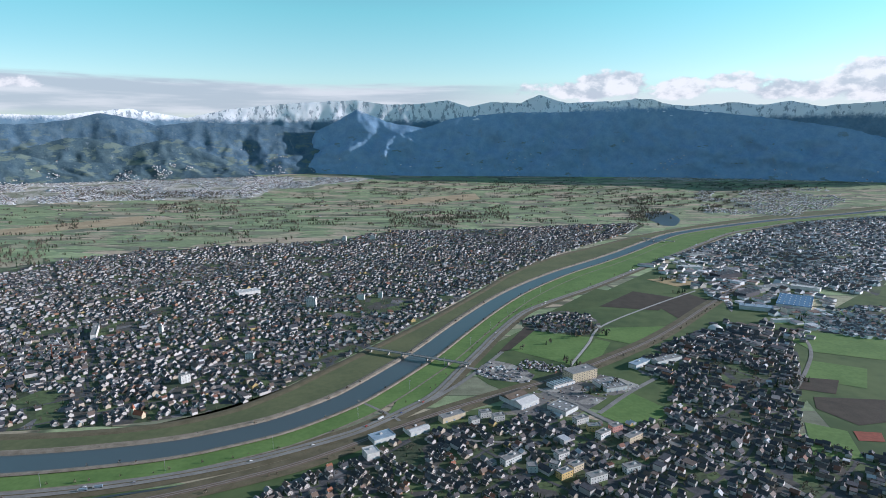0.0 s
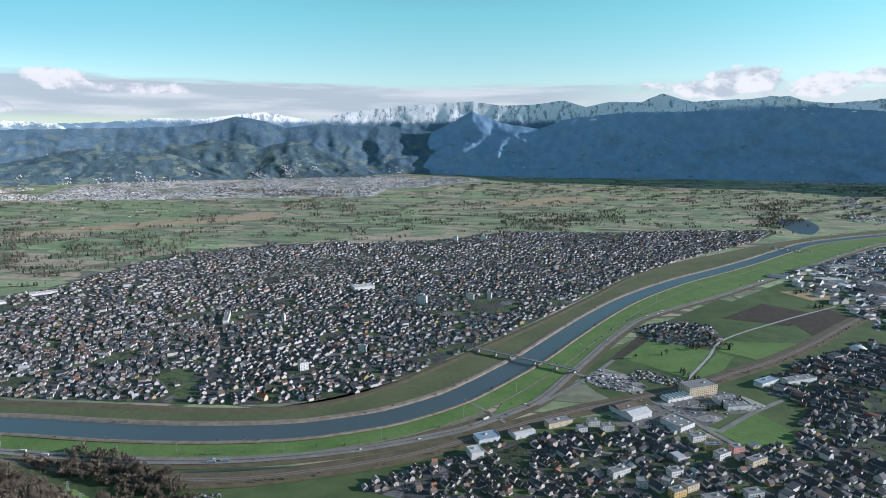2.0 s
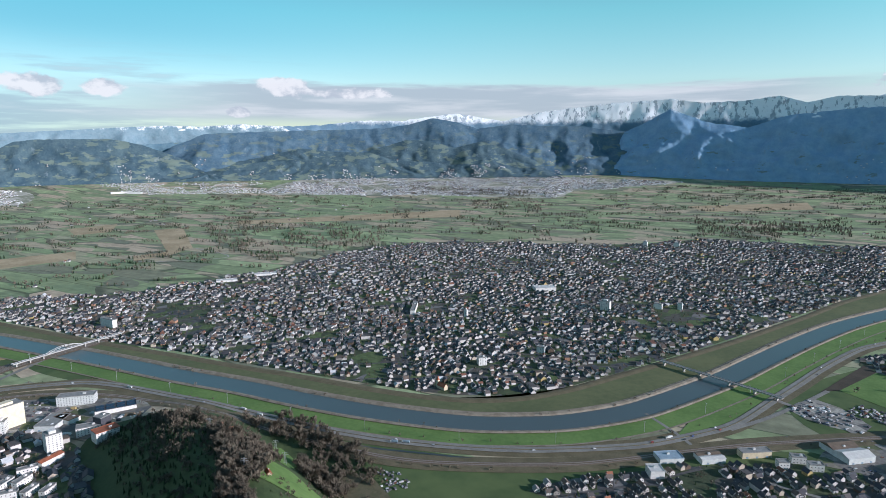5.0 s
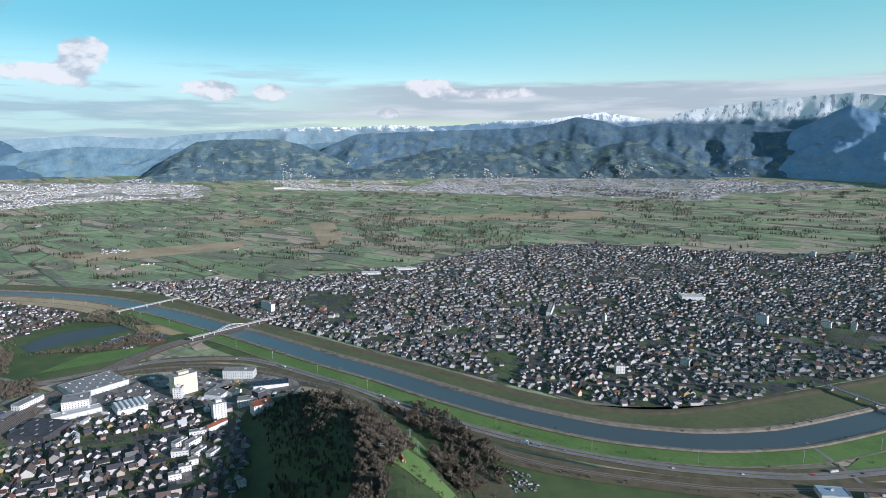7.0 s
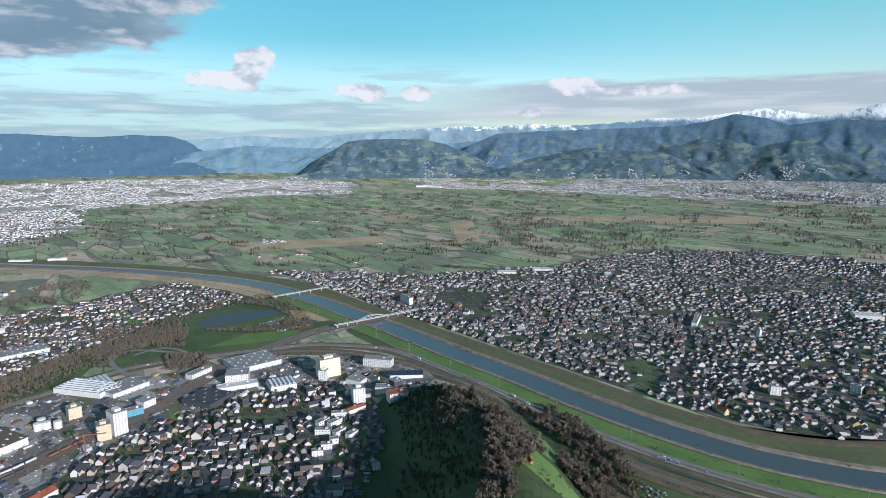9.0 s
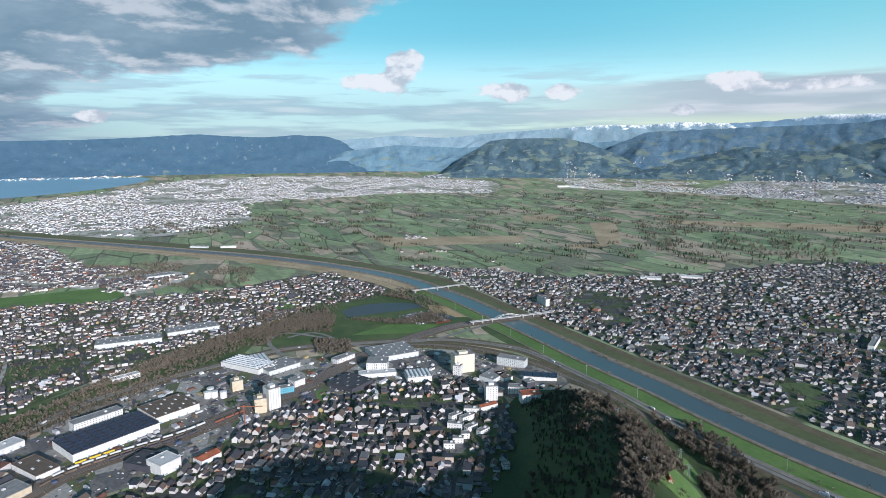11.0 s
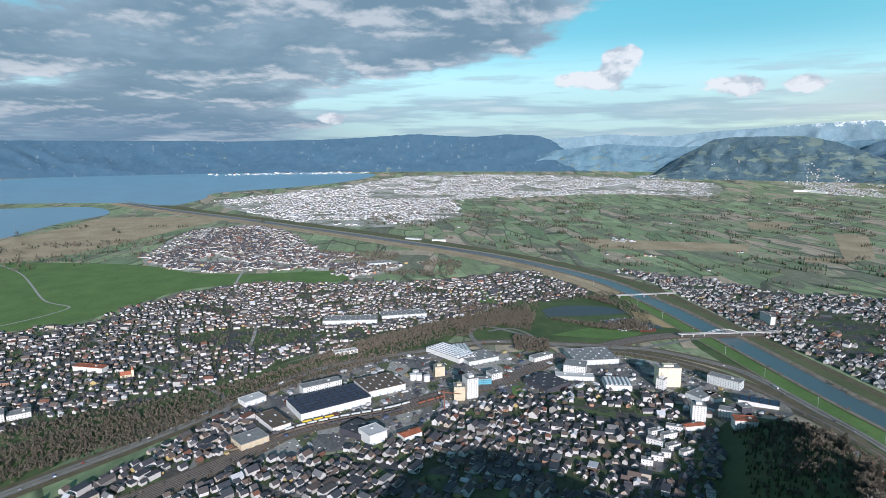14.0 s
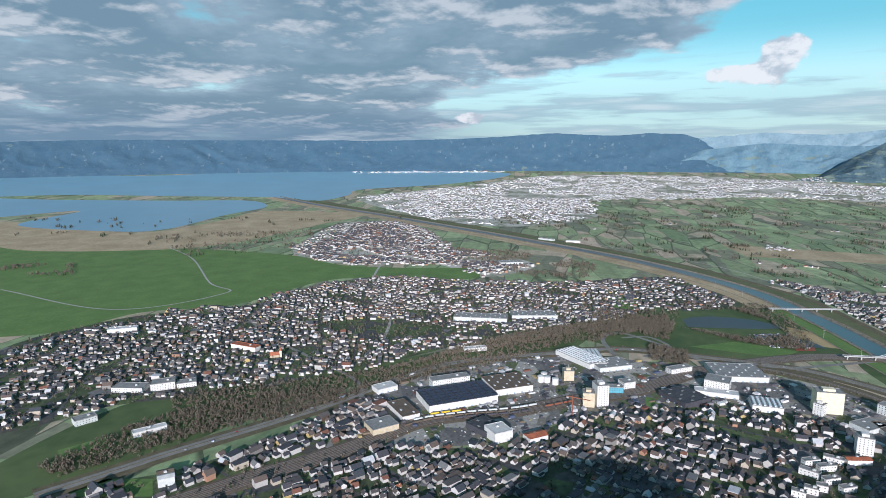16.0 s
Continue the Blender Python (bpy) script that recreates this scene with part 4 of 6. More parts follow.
M.update({
    "w_white": plain("white_render", (0.62, 0.61, 0.58)), "w_cream": plain("cream_render", (0.64, 0.58, 0.42)), "w_beige": plain("beige_render", (0.52, 0.44, 0.31)),
    "w_pale": plain("pale_grey_render", (0.52, 0.54, 0.52)), "w_yellow": plain("ochre_render", (0.58, 0.42, 0.18)), "w_pink": plain("salmon_render", (0.55, 0.28, 0.24)),
    "w_teal": plain("teal_cladding", (0.10, 0.32, 0.40)), "w_dark": plain("dark_cladding", (0.06, 0.06, 0.07)), "w_red": plain("red_cladding", (0.42, 0.10, 0.06)),
    "r_dark": plain("bitumen_roof", (0.055, 0.058, 0.065), 0.3), "r_grey": plain("gravel_roof", (0.23, 0.23, 0.22), 0.2), "r_brown": plain("brown_sheet_roof", (0.13, 0.10, 0.075), 0.2),
    "r_red": plain("clay_tile_roof", (0.32, 0.105, 0.055), 0.25), "r_blue": plain("blue_sheet_roof", (0.075, 0.175, 0.28), 0.12), "r_bluegrey": plain("blue_grey_sheet_roof", (0.24, 0.32, 0.38), 0.15),
    "r_light": plain("light_sheet_roof", (0.50, 0.50, 0.48), 0.12), "glass": plain("dark_window_glass", (0.05, 0.065, 0.08), 0.3, 0.15, 0.6),
    "panel": plain("solar_cells", (0.018, 0.026, 0.055), 0.3, 0.2, 0.6), "skylight": plain("milky_skylight", (0.62, 0.64, 0.64), 0.1, 0.4, 0.5),
    "wood": plain("weathered_timber", (0.16, 0.11, 0.07), 0.3), "yellow": plain("yellow_paint", (0.70, 0.45, 0.04)), "rust": plain("rusty_red_paint", (0.24, 0.085, 0.05)),
    "court": plain("red_sports_court", (0.26, 0.075, 0.045), 0.15), "vine": material("vineyard_rows", speckled((0.085, 0.085, 0.045), (0.135, 0.115, 0.07), 0.3)),
    "wall_one": material("house_walls", by_object([(0.0, (0.535, 0.514, 0.480)), (0.45, (0.448, 0.428, 0.395)), (0.6, (0.476, 0.414, 0.311)), (0.7, (0.578, 0.564, 0.543)), (0.88, (0.304, 0.286, 0.261)), (0.94, (0.397, 0.257, 0.170))])),
    "roof_one": material("house_roofs", by_object([(0.0, (0.081, 0.074, 0.074)), (0.36, (0.115, 0.095, 0.084)), (0.58, (0.162, 0.115, 0.088)), (0.75, (0.061, 0.063, 0.070)), (0.88, (0.297, 0.121, 0.068)), (0.95, (0.270, 0.257, 0.243))], 0.2), 0.7),
    "car_paint": material("car_paint", by_object([(0.0, (0.75, 0.75, 0.75)), (0.3, (0.05, 0.05, 0.06)), (0.5, (0.30, 0.31, 0.33)), (0.7, (0.35, 0.04, 0.03)), (0.82, (0.05, 0.09, 0.25)), (0.92, (0.72, 0.72, 0.70))], 0.03), 0.3, 0.6),
    "tyre": plain("tyre_rubber", (0.02, 0.02, 0.02), 0.2),
})

WINDOW = shape("window", (-0.45, 0.45, -0.06, 0.05, 0, 0.85))
WINDOW.materials.append(M["glass"])
DOCK = shape("dock_door", (-1.1, 1.1, -0.08, 0.05, 0, 2.0))
DOCK.materials.append(M["r_bluegrey"])
UNIT = shape("roof_unit", (-1.4, 1.4, -1.0, 1.0, 0, 1.3), (-0.6, 0.6, -0.5, 0.5, 1.3, 1.7))
UNIT.materials.append(M["r_light"])


def flat_roof(w, d, h, mat, parent, label=""):
    x, y = w / 2 + 0.15, d / 2 + 0.15
    me = shape("roof", (-x, x, -y, y, h, h + 0.35), (-x, x, -y, -y + 0.4, h + 0.35, h + 0.8), (-x, x, y - 0.4, y, h + 0.35, h + 0.8),
               (-x, -x + 0.4, -y + 0.4, y - 0.4, h + 0.35, h + 0.8), (x - 0.4, x, -y + 0.4, y - 0.4, h + 0.35, h + 0.8))
    return part("roof", me, mat, parent, label)


WORDS = {"white": "white rendered", "plain": "plain white", "pale": "pale grey", "beige": "beige", "cream": "cream-coloured", "yellow": "ochre yellow", "pink": "salmon pink",
         "teal": "teal blue", "dark": "dark-roofed", "redtop": "white red-roofed", "solar": "white solar-panelled", "brown": "brown-roofed", "saw": "sawtooth-roofed", "grey": "grey-roofed",
         "red": "red-tiled", "twin": "twin-roofed", "dots": "grey rooflit", "blue": "blue-roofed", "bluegrey": "blue-grey roofed"}
WALLS = {"pale": "w_pale", "beige": "w_beige", "cream": "w_cream", "yellow": "w_yellow", "pink": "w_pink", "teal": "w_teal", "dark": "w_dark"}
ROOFS = {"solar": "r_dark", "brown": "r_brown", "dark": "r_dark", "grey": "r_grey", "red": "r_red", "redtop": "r_red", "blue": "r_blue", "bluegrey": "r_bluegrey", "dots": "r_grey", "saw": "r_grey", "twin": "r_brown", "plain": "r_light"}


def keep_off(x, y, w, d, turn):
    """Keeps the plots of landmarks free of houses."""
    c, s = math.cos(radians(turn)), math.sin(radians(turn))
    n, m = max(1, round(w / 12)), max(1, round(d / 12))
    for i in range(n):
        for j in range(m):
            u, v = (i + 0.5) / n * w - w / 2, (j + 0.5) / m * d - d / 2
            KEEP_OFF.append((x + u * c - v * s, y + u * s + v * c, max(w / n, d / m) * 0.6 + 5))


def windows(parent, w, d, h, step=3.4, storey=2.0):
    """Separate windows on all four sides."""
    floors = max(1, int((h - 0.6) / storey))
    for k in range(floors):
        z = 0.9 + k * (h - 0.4) / floors
        for length, off, turn in ((w, d / 2, 0), (d, w / 2, 90), (d, w / 2, 270)):
            n = max(1, int((length - 1) / step))
            for i in range(n):
                u = (i + 0.5) / n * (length - 1) - (length - 1) / 2
                part("window", WINDOW, None, parent, at=pose(0, 0, 0, 0, 0, turn) @ pose(u, -off, z))


def block(x, y, w, d, h, turn, style):
    """A flat-roofed block of flats or offices with its windows."""
    keep_off(x, y, w, d, turn)
    ob = thing("apartment_block", x, y, turn, f"{WORDS[style]} flat-roofed block several storeys high", "building", "blocks of flats and offices")
    part("body", shape("body", (-w / 2, w / 2, -d / 2, d / 2, -0.5, h)), M[WALLS.get(style, "w_white")], ob)
    flat_roof(w, d, h, M["r_red" if style == "redtop" else "r_grey"], ob)
    if math.hypot(x, y) < 900:
        windows(ob, w, d, h, 2.8)
    if w > 10:
        part("roof_unit", UNIT, None, ob, at=pose(w * 0.2, 0, h + 0.35))
    return ob


def tower(x, y, w, d, h, turn, style):
    """A tall block or silo tower; the white ones have windows, a plant room and a mast."""
    keep_off(x, y, w, d, turn)
    ob = thing("tower_block", x, y, turn, f"tall {WORDS[style]} tower above the lower roofs", "tower block", "tower blocks")
    wall = M[WALLS.get(style, "w_white")]
    part("body", shape("body", (-w / 2, w / 2, -d / 2, d / 2, -0.5, h), (-w / 2 - 0.25, -w / 2 + 1.0, -d / 2 - 0.25, d / 2 + 0.25, -0.5, h + 0.3)), wall, ob)
    flat_roof(w, d, h, M["r_grey"], ob)
    part("plant_room", shape("plant_room", (-w * 0.25, w * 0.2, -d * 0.25, d * 0.25, h + 0.3, h + 3.0)), wall, ob)
    part("mast", shape("mast", (-0.12, 0.12, -0.12, 0.12, h + 3.0, h + 7.0)), M["steel"], ob)
    if style == "white" and math.hypot(x, y) < 1300:
        windows(ob, w, d, h, 2.8, 2.1)
    return ob


def hall(x, y, w, d, h, turn, style):
    """A factory or store hall; its roof carries what the style says."""
    keep_off(x, y, w, d, turn)
    ob = thing("factory_hall", x, y, turn, f"low {WORDS[style]} factory hall on a paved yard", "hall", "factory halls")
    wall = M[WALLS.get(style, "w_white" if style in ("solar", "plain", "blue", "brown", "saw", "red") else "w_pale")]
    part("body", shape("body", (-w / 2, w / 2, -d / 2, d / 2, -0.5, h)), wall, ob)
    roof = M[ROOFS.get(style, "r_grey")]
    if style in ("red", "twin"):
        n = 2 if style == "twin" else 1
        for k in range(n):
            y0, y1 = -d / 2 - 0.4 + k * d / n, -d / 2 + 0.4 + (k + 1) * d / n
            m, up = (y0 + y1) / 2, d / n * 0.16
            xs = w / 2 + 0.4
            me = mesh_from("roof", [(-xs, y0, h), (xs, y0, h), (xs, y1, h), (-xs, y1, h), (-xs, m, h + up), (xs, m, h + up)], [(0, 1, 5, 4), (2, 3, 4, 5), (3, 0, 4), (1, 2, 5), (3, 2, 1, 0)], M["r_light"] if style == "twin" and k % 2 == 0 else roof)
            part("roof", me, None, ob)
    else:
        flat_roof(w, d, h, roof, ob)
    top = h + 0.36
    if style == "solar":
        n, m = max(2, int(w / 9)), max(2, int(d / 7))
        me = shape("solar_panel", (-w / n * 0.40, w / n * 0.40, -d / m * 0.32, d / m * 0.32, 0.1, 0.4))
        me.materials.append(M["panel"])
        for i in range(n):
            for j in range(m):
                part("solar_panel", me, None, ob, at=pose((i + 0.5) / n * w - w / 2, (j + 0.5) / m * d - d / 2, top, 4, 0, 0))
    elif style == "saw":
        n = max(4, int(w / 5))
        s = w / n
        me = mesh_from("skylight", [(-s * .35, -d * .46, 0), (s * .35, -d * .46, 0), (s * .35, d * .46, 0), (-s * .35, d * .46, 0), (-s * .2, -d * .46, 1.4), (-s * .2, d * .46, 1.4)],
                       [(0, 1, 4), (1, 2, 5, 4), (2, 3, 5), (3, 0, 4, 5)], M["skylight"])
        for i in range(n):
            part("skylight", me, None, ob, at=pose((i + 0.5) * s - w / 2, 0, top))
    elif style in ("dots", "brown", "dark", "grey", "blue"):
        n, m = max(2, int(w / 8)), max(2, int(d / 9))
        me = shape("rooflight", (-0.9, 0.9, -1.6, 1.6, 0, 0.5))
        me.materials.append(M["skylight" if style != "dark" else "r_grey"])
        for i in range(n):
            for j in range(m):
                if style == "dots" or (i + j) % 2:
                    part("rooflight", me, None, ob, at=pose((i + 0.5) / n * w - w / 2, (j + 0.5) / m * d - d / 2, top))
    else:
        for i in range(max(1, int(w / 18))):
            part("roof_unit", UNIT, None, ob, at=pose((i + 0.5) / max(1, int(w / 18)) * w - w / 2, d * 0.1, top))
    if math.hypot(x, y) < 1100:
        n = max(1, int(w / 9))
        for i in range(n):
            part("dock_door", DOCK, None, ob, at=pose((i + 0.5) / n * w - w / 2, -d / 2, 0))
    return ob


def tank(x, y):
    """A white storage tank with a shallow cone and a rim."""
    KEEP_OFF.append((x, y, 10))
    ob = thing("storage_tank", x, y, 0, "white cylindrical storage tank with shallow cone roof", "tank", "storage tanks")
    bm = bmesh.new()
    bmesh.ops.create_cone(bm, cap_ends=True, segments=24, radius1=4.2, radius2=4.2, depth=8.5, matrix=Matrix.Translation((0, 0, 4.0)))
    part("shell", bm, M["w_white"], ob)
    bm = bmesh.new()
    bmesh.ops.create_cone(bm, cap_ends=True, segments=24, radius1=4.35, radius2=0.3, depth=0.9, matrix=Matrix.Translation((0, 0, 8.7)))
    part("roof", bm, M["r_light"], ob)


def dome(x, y, r):
    ob = thing("dome_hall", x, y, 0, "white round dome hall beside the railway", "hall")
    KEEP_OFF.append((x, y, r + 6))
    bm = bmesh.new()
    bmesh.ops.create_uvsphere(bm, u_segments=28, v_segments=14, radius=r)
    bmesh.ops.delete(bm, geom=[v for v in bm.verts if v.co.z < -0.1], context="VERTS")
    for v in bm.verts:
        v.co.z *= 0.62
    part("shell", bm, M["w_white"], ob)
    part("base_ring", shape("base_ring", (-r - 1, r + 1, -2, 2, -0.3, 2.2)), M["w_pale"], ob)


def church(x, y, turn, style):
    """A church: nave with a steep tiled roof, and a square tower with a pointed helm."""
    KEEP_OFF.append((x, y, 16))
    ob = thing("church", x, y, turn, "church with a red tiled nave roof and pointed tower", "church")
    wv, wf, rv, rf = house_geometry(6, 13, 4.2, 3.8, 0.3)
    part("nave", mesh_from("nave", wv, wf, M["w_beige"]), None, ob)
    part("roof", mesh_from("roof", rv, rf, M["r_red"]), None, ob)
    part("tower", shape("tower", (-1.6, 1.6, 6.6, 9.8, -0.3, 9.5)), M["w_cream"], ob)
    part("helm", mesh_from("helm", [(-1.8, 6.4, 9.5), (1.8, 6.4, 9.5), (1.8, 10.0, 9.5), (-1.8, 10.0, 9.5), (0, 8.2, 15)], [(0, 1, 4), (1, 2, 4), (2, 3, 4), (3, 0, 4), (3, 2, 1, 0)], M["r_red"]), None, ob)


# ---- landmarks: factories, blocks and towers ----
hall(-679, -94, 86, 48, 8.5, 120, "solar")
hall(-726, -37, 50, 45, 8, 118, "brown")
block(-722, -109, 50, 14, 11, 119, "white")
hall(-591, -163, 30, 24, 7, 130, "beige")
hall(-634, -149, 21, 44, 6, 127, "brown")
hall(-590, -38, 21, 22, 11, 125, "plain")
hall(-607, -54, 26, 30, 6, 141, "dark")
hall(-594, 0, 22, 14, 5, 124, "red")
tower(-687, 60, 13, 14, 17, 90, "beige")
tower(-693, 74, 14, 16, 25, 107, "white")
tank(-750, 5)
tank(-749, 13)
tank(-744, 23)
tank(-762, 9)
tower(-764, 40, 13, 12, 13, 99, "beige")
hall(-841, 61, 34, 69, 7, 130, "saw")
hall(-812, 258, 64, 50, 7, 94, "grey")
block(-761, 222, 28, 24, 13, 67, "plain")
hall(-740, 215, 49, 14, 5, 79, "plain")
hall(-710, 261, 32, 28, 7, 81, "saw")
hall(-721, 174, 42, 40, 6, 33, "dark")
block(-813, 187, 34, 12, 7, 120, "plain")
hall(-840, 76, 27, 58, 7, 98, "saw")
hall(-819, 98, 48, 34, 6, 114, "grey")
block(-730, 95, 18, 10, 8, 96, "teal")
block(-748, 111, 16, 14, 9, 117, "plain")
tower(-711, 326, 28, 16, 25, 86, "cream")
tower(-702, 315, 10, 10, 13, 45, "white")
block(-613, 355, 23, 12, 9, 56, "white")
hall(-639, 403, 42, 16, 8, 57, "solar")
block(-608, 367, 12, 12, 14, 95, "dark")
block(-704, 398, 40, 14, 11, 42, "pale")
hall(-670, 350, 22, 30, 6, 30, "grey")
hall(-665, 363, 14, 24, 6, 94, "brown")
tower(-612, 318, 14, 14, 19, 73, "white")
hall(-590, 302, 23, 9, 6, 97, "red")
block(-579, 352, 23, 14, 11, 77, "redtop")
block(-589, 281, 17, 6, 6, 65, "white")
block(-582, 258, 16, 6, 6, 108, "white")
block(-573, 268, 17, 6, 6, 107, "white")
block(-561, 249, 17, 6, 6, 54, "white")
block(-536, 249, 9, 6, 6, 72, "white")
block(-523, 225, 11, 6, 6, 68, "white")
block(-530, 238, 11, 6, 6, 68, "white")
block(-550, 262, 15, 6, 6, 110, "white")
block(-537, 270, 14, 6, 6, 111, "white")
block(-465, 258, 7, 6, 6, 74, "white")
hall(89, 676, 29, 37, 6, 38, "twin")
block(177, 750, 41, 20, 12, 29, "beige")
hall(148, 727, 36, 14, 4, 32, "saw")
hall(136, 654, 26, 24, 5, -47, "dots")
hall(208, 721, 30, 31, 5, 20, "dots")
hall(9, 631, 30, 10, 6, 33, "beige")
hall(-64, 584, 24, 15, 5, 33, "bluegrey")
hall(-29, 602, 24, 16, 5, 35, "twin")
hall(-71, 549, 13, 14, 7, 29, "plain")
block(46, 637, 13, 8, 6.5, 18, "white")
block(60, 628, 13, 8, 6.5, 18, "white")
block(33, 619, 10, 8, 6.5, 24, "white")
block(149, 621, 16, 8, 6.5, 27, "white")
block(159, 603, 14, 8, 6.5, 4, "yellow")
block(165, 588, 16, 8, 6.5, 38, "white")
block(182, 603, 13, 8, 6.5, 27, "pink")
block(64, 538, 21, 8, 6.5, 37, "pale")
block(82, 522, 9, 8, 6.5, 6, "pale")
block(110, 512, 14, 8, 6.5, 34, "yellow")
block(138, 506, 19, 8, 6.5, 25, "white")
block(123, 524, 14, 8, 6.5, 36, "beige")
block(104, 526, 9, 8, 6.5, -27, "white")
block(174, 521, 16, 8, 6.5, 22, "pale")
block(194, 581, 21, 8, 6.5, 37, "beige")
block(114, 546, 13, 8, 6.5, 29, "white")
hall(666, 1117, 57, 95, 7, -33, "blue")
hall(572, 1078, 55, 22, 7, -24, "bluegrey")
hall(644, 1355, 69, 30, 9, 23, "dark")
hall(597, 1445, 54, 26, 7, -1, "plain")
hall(687, 1615, 69, 22, 7, 19, "grey")
hall(686, 1236, 74, 20, 7, 18, "grey")
hall(577, 998, 39, 10, 5, 6, "plain")
hall(751, 1228, 54, 20, 7, -40, "plain")
hall(607, 1182, 53, 24, 8, 36, "dark")
hall(268, 793, 34, 12, 6, 40, "bluegrey")
hall(311, 808, 47, 12, 6, 28, "grey")
dome(446, 960, 11)
tower(-247, 1106, 17, 10, 17, -3, "white")
hall(-399, 1206, 44, 26, 7, 36, "plain")
tower(-311, 1891, 11, 9, 14, -5, "white")
tower(-226, 1922, 17, 9, 11, 0, "white")
block(-332, 739, 12, 10, 11, 42, "white")
block(-275, 826, 12, 10, 9, 0, "pale")
tower(-456, 945, 5, 6, 13, 0, "white")
block(-561, 941, 65, 8, 8, 115, "white")
block(-162, 1158, 15, 10, 10, 0, "white")
block(-125, 1173, 8, 10, 12, 0, "pale")
church(-784, -372, 20, "red")
church(-340, 637, 70, "red")
block(-645, -499, 39, 18, 6, 97, "plain")
block(-658, -463, 28, 18, 9, 120, "plain")
block(-669, -438, 23, 14, 6, 121, "white")
hall(-861, -670, 44, 14, 7, 117, "plain")
block(-557, -491, 22, 14, 6, 144, "pale")
hall(-545, -404, 33, 9, 5, 135, "plain")
hall(-1020, -99, 92, 30, 7, 91, "grey")
hall(-1052, -8, 80, 30, 6, 98, "grey")
hall(-1533, -75, 62, 30, 6, 104, "grey")
hall(-1941, 20, 55, 12, 5, 57, "grey")
hall(-1903, 101, 44, 12, 5, 76, "plain")
hall(-460, -329, 14, 18, 8, 126, "twin")
block(-811, -430, 46, 12, 7, 75, "redtop")
hall(-857, -92, 34, 10, 5, 114, "plain")
hall(-693, -186, 27, 18, 6, 132, "plain")
hall(-3249, 2202, 105, 22, 9, 63, "plain")
hall(-3185, 2243, 80, 26, 9, 29, "plain")
hall(-1062, 956, 45, 18, 4, 49, "plain")
hall(-1035, 1049, 50, 18, 4, 46, "plain")
block(-967, 612, 35, 8, 14, -3, "white")


# ---- bridges ----
def bridge(name, a, b, width, deck, piers, label, rail=0.6):
    """A deck with railings on piers from a to b."""
    d = Vector((b[0] - a[0], b[1] - a[1], 0))
    length = d.length
    ob = thing(name, (a[0] + b[0]) / 2, (a[1] + b[1]) / 2, math.degrees(math.atan2(d.y, d.x)), label, "bridge", z=0)
    x, y = length / 2, width / 2
    part("deck", shape("deck", (-x, x, -y, y, deck - 0.9, deck)), M["concrete"], ob)
    part("carriageway", shape("carriageway", (-x, x, -y + 0.8, y - 0.8, deck, deck + 0.06)), M["asphalt"], ob)
    for s in (-1, 1):
        part("parapet", shape("parapet", (-x, x, s * y - 0.12, s * y + 0.12, deck, deck + rail)), M["steel"], ob)
    me = shape("pier", (-0.8, 0.8, -y * 0.75, y * 0.75, -0.5, deck - 1.2), (-1.1, 1.1, -y * 0.95, y * 0.95, deck - 2.0, deck - 1.2))
    me.materials.append(M["concrete"])
    for f in piers:
        part("pier", me, None, ob, at=pose(-x + f * length, 0, 0))
    return ob


bridge("road_bridge", (-112, 854), (36, 785), 5.5, 6.0, (0.04, 0.22, 0.36, 0.6, 0.8, 0.96), "long grey concrete road bridge across the river")
bridge("road_bridge", (-1148, 412), (-1161, 540), 5.5, 6.0, (0.05, 0.25, 0.45, 0.65, 0.85), "slim pale road bridge over the river")
bridge("road_bridge", (625, 1903), (704, 1827), 6, 6, (0.1, 0.4, 0.7), "distant flat road bridge over the river")
rail_bridge = bridge("railway_bridge", (-897, 425), (-899, 590), 5, 6.0, (0.03, 0.14, 0.25, 0.62, 0.75, 0.88, 0.98), "pale railway bridge with one white tied arch")


def arch_rib(span, rise, side):
    verts, faces, n = [], [], 28
    for i in range(n + 1):
        f = i / n
        u, z = (f - 0.5) * span, 6.0 + rise * 4 * f * (1 - f)
        verts += [(u, side - 0.2, z - 0.22), (u, side + 0.2, z - 0.22), (u, side + 0.2, z + 0.22), (u, side - 0.2, z + 0.22)]
        if i:
            b = (i - 1) * 4
            faces += [(b + k, b + (k + 1) % 4, b + 4 + (k + 1) % 4, b + 4 + k) for k in range(4)]
    return mesh_from("arch", verts, faces, M["w_white"])


for side in (-2.4, 2.4):
    part("arch", arch_rib(52, 5.5, side), None, rail_bridge, "white steel arch rib", at=pose(-10, 0, 0))
    for k in range(1, 12):
        f = k / 12
        part("hanger", shape("hanger", (-0.06, 0.06, side - 0.06, side + 0.1, 6.0, 6.0 + 5.5 * 4 * f * (1 - f))), M["steel"], rail_bridge, at=pose(-10 + (f - 0.5) * 52, 0, 0))

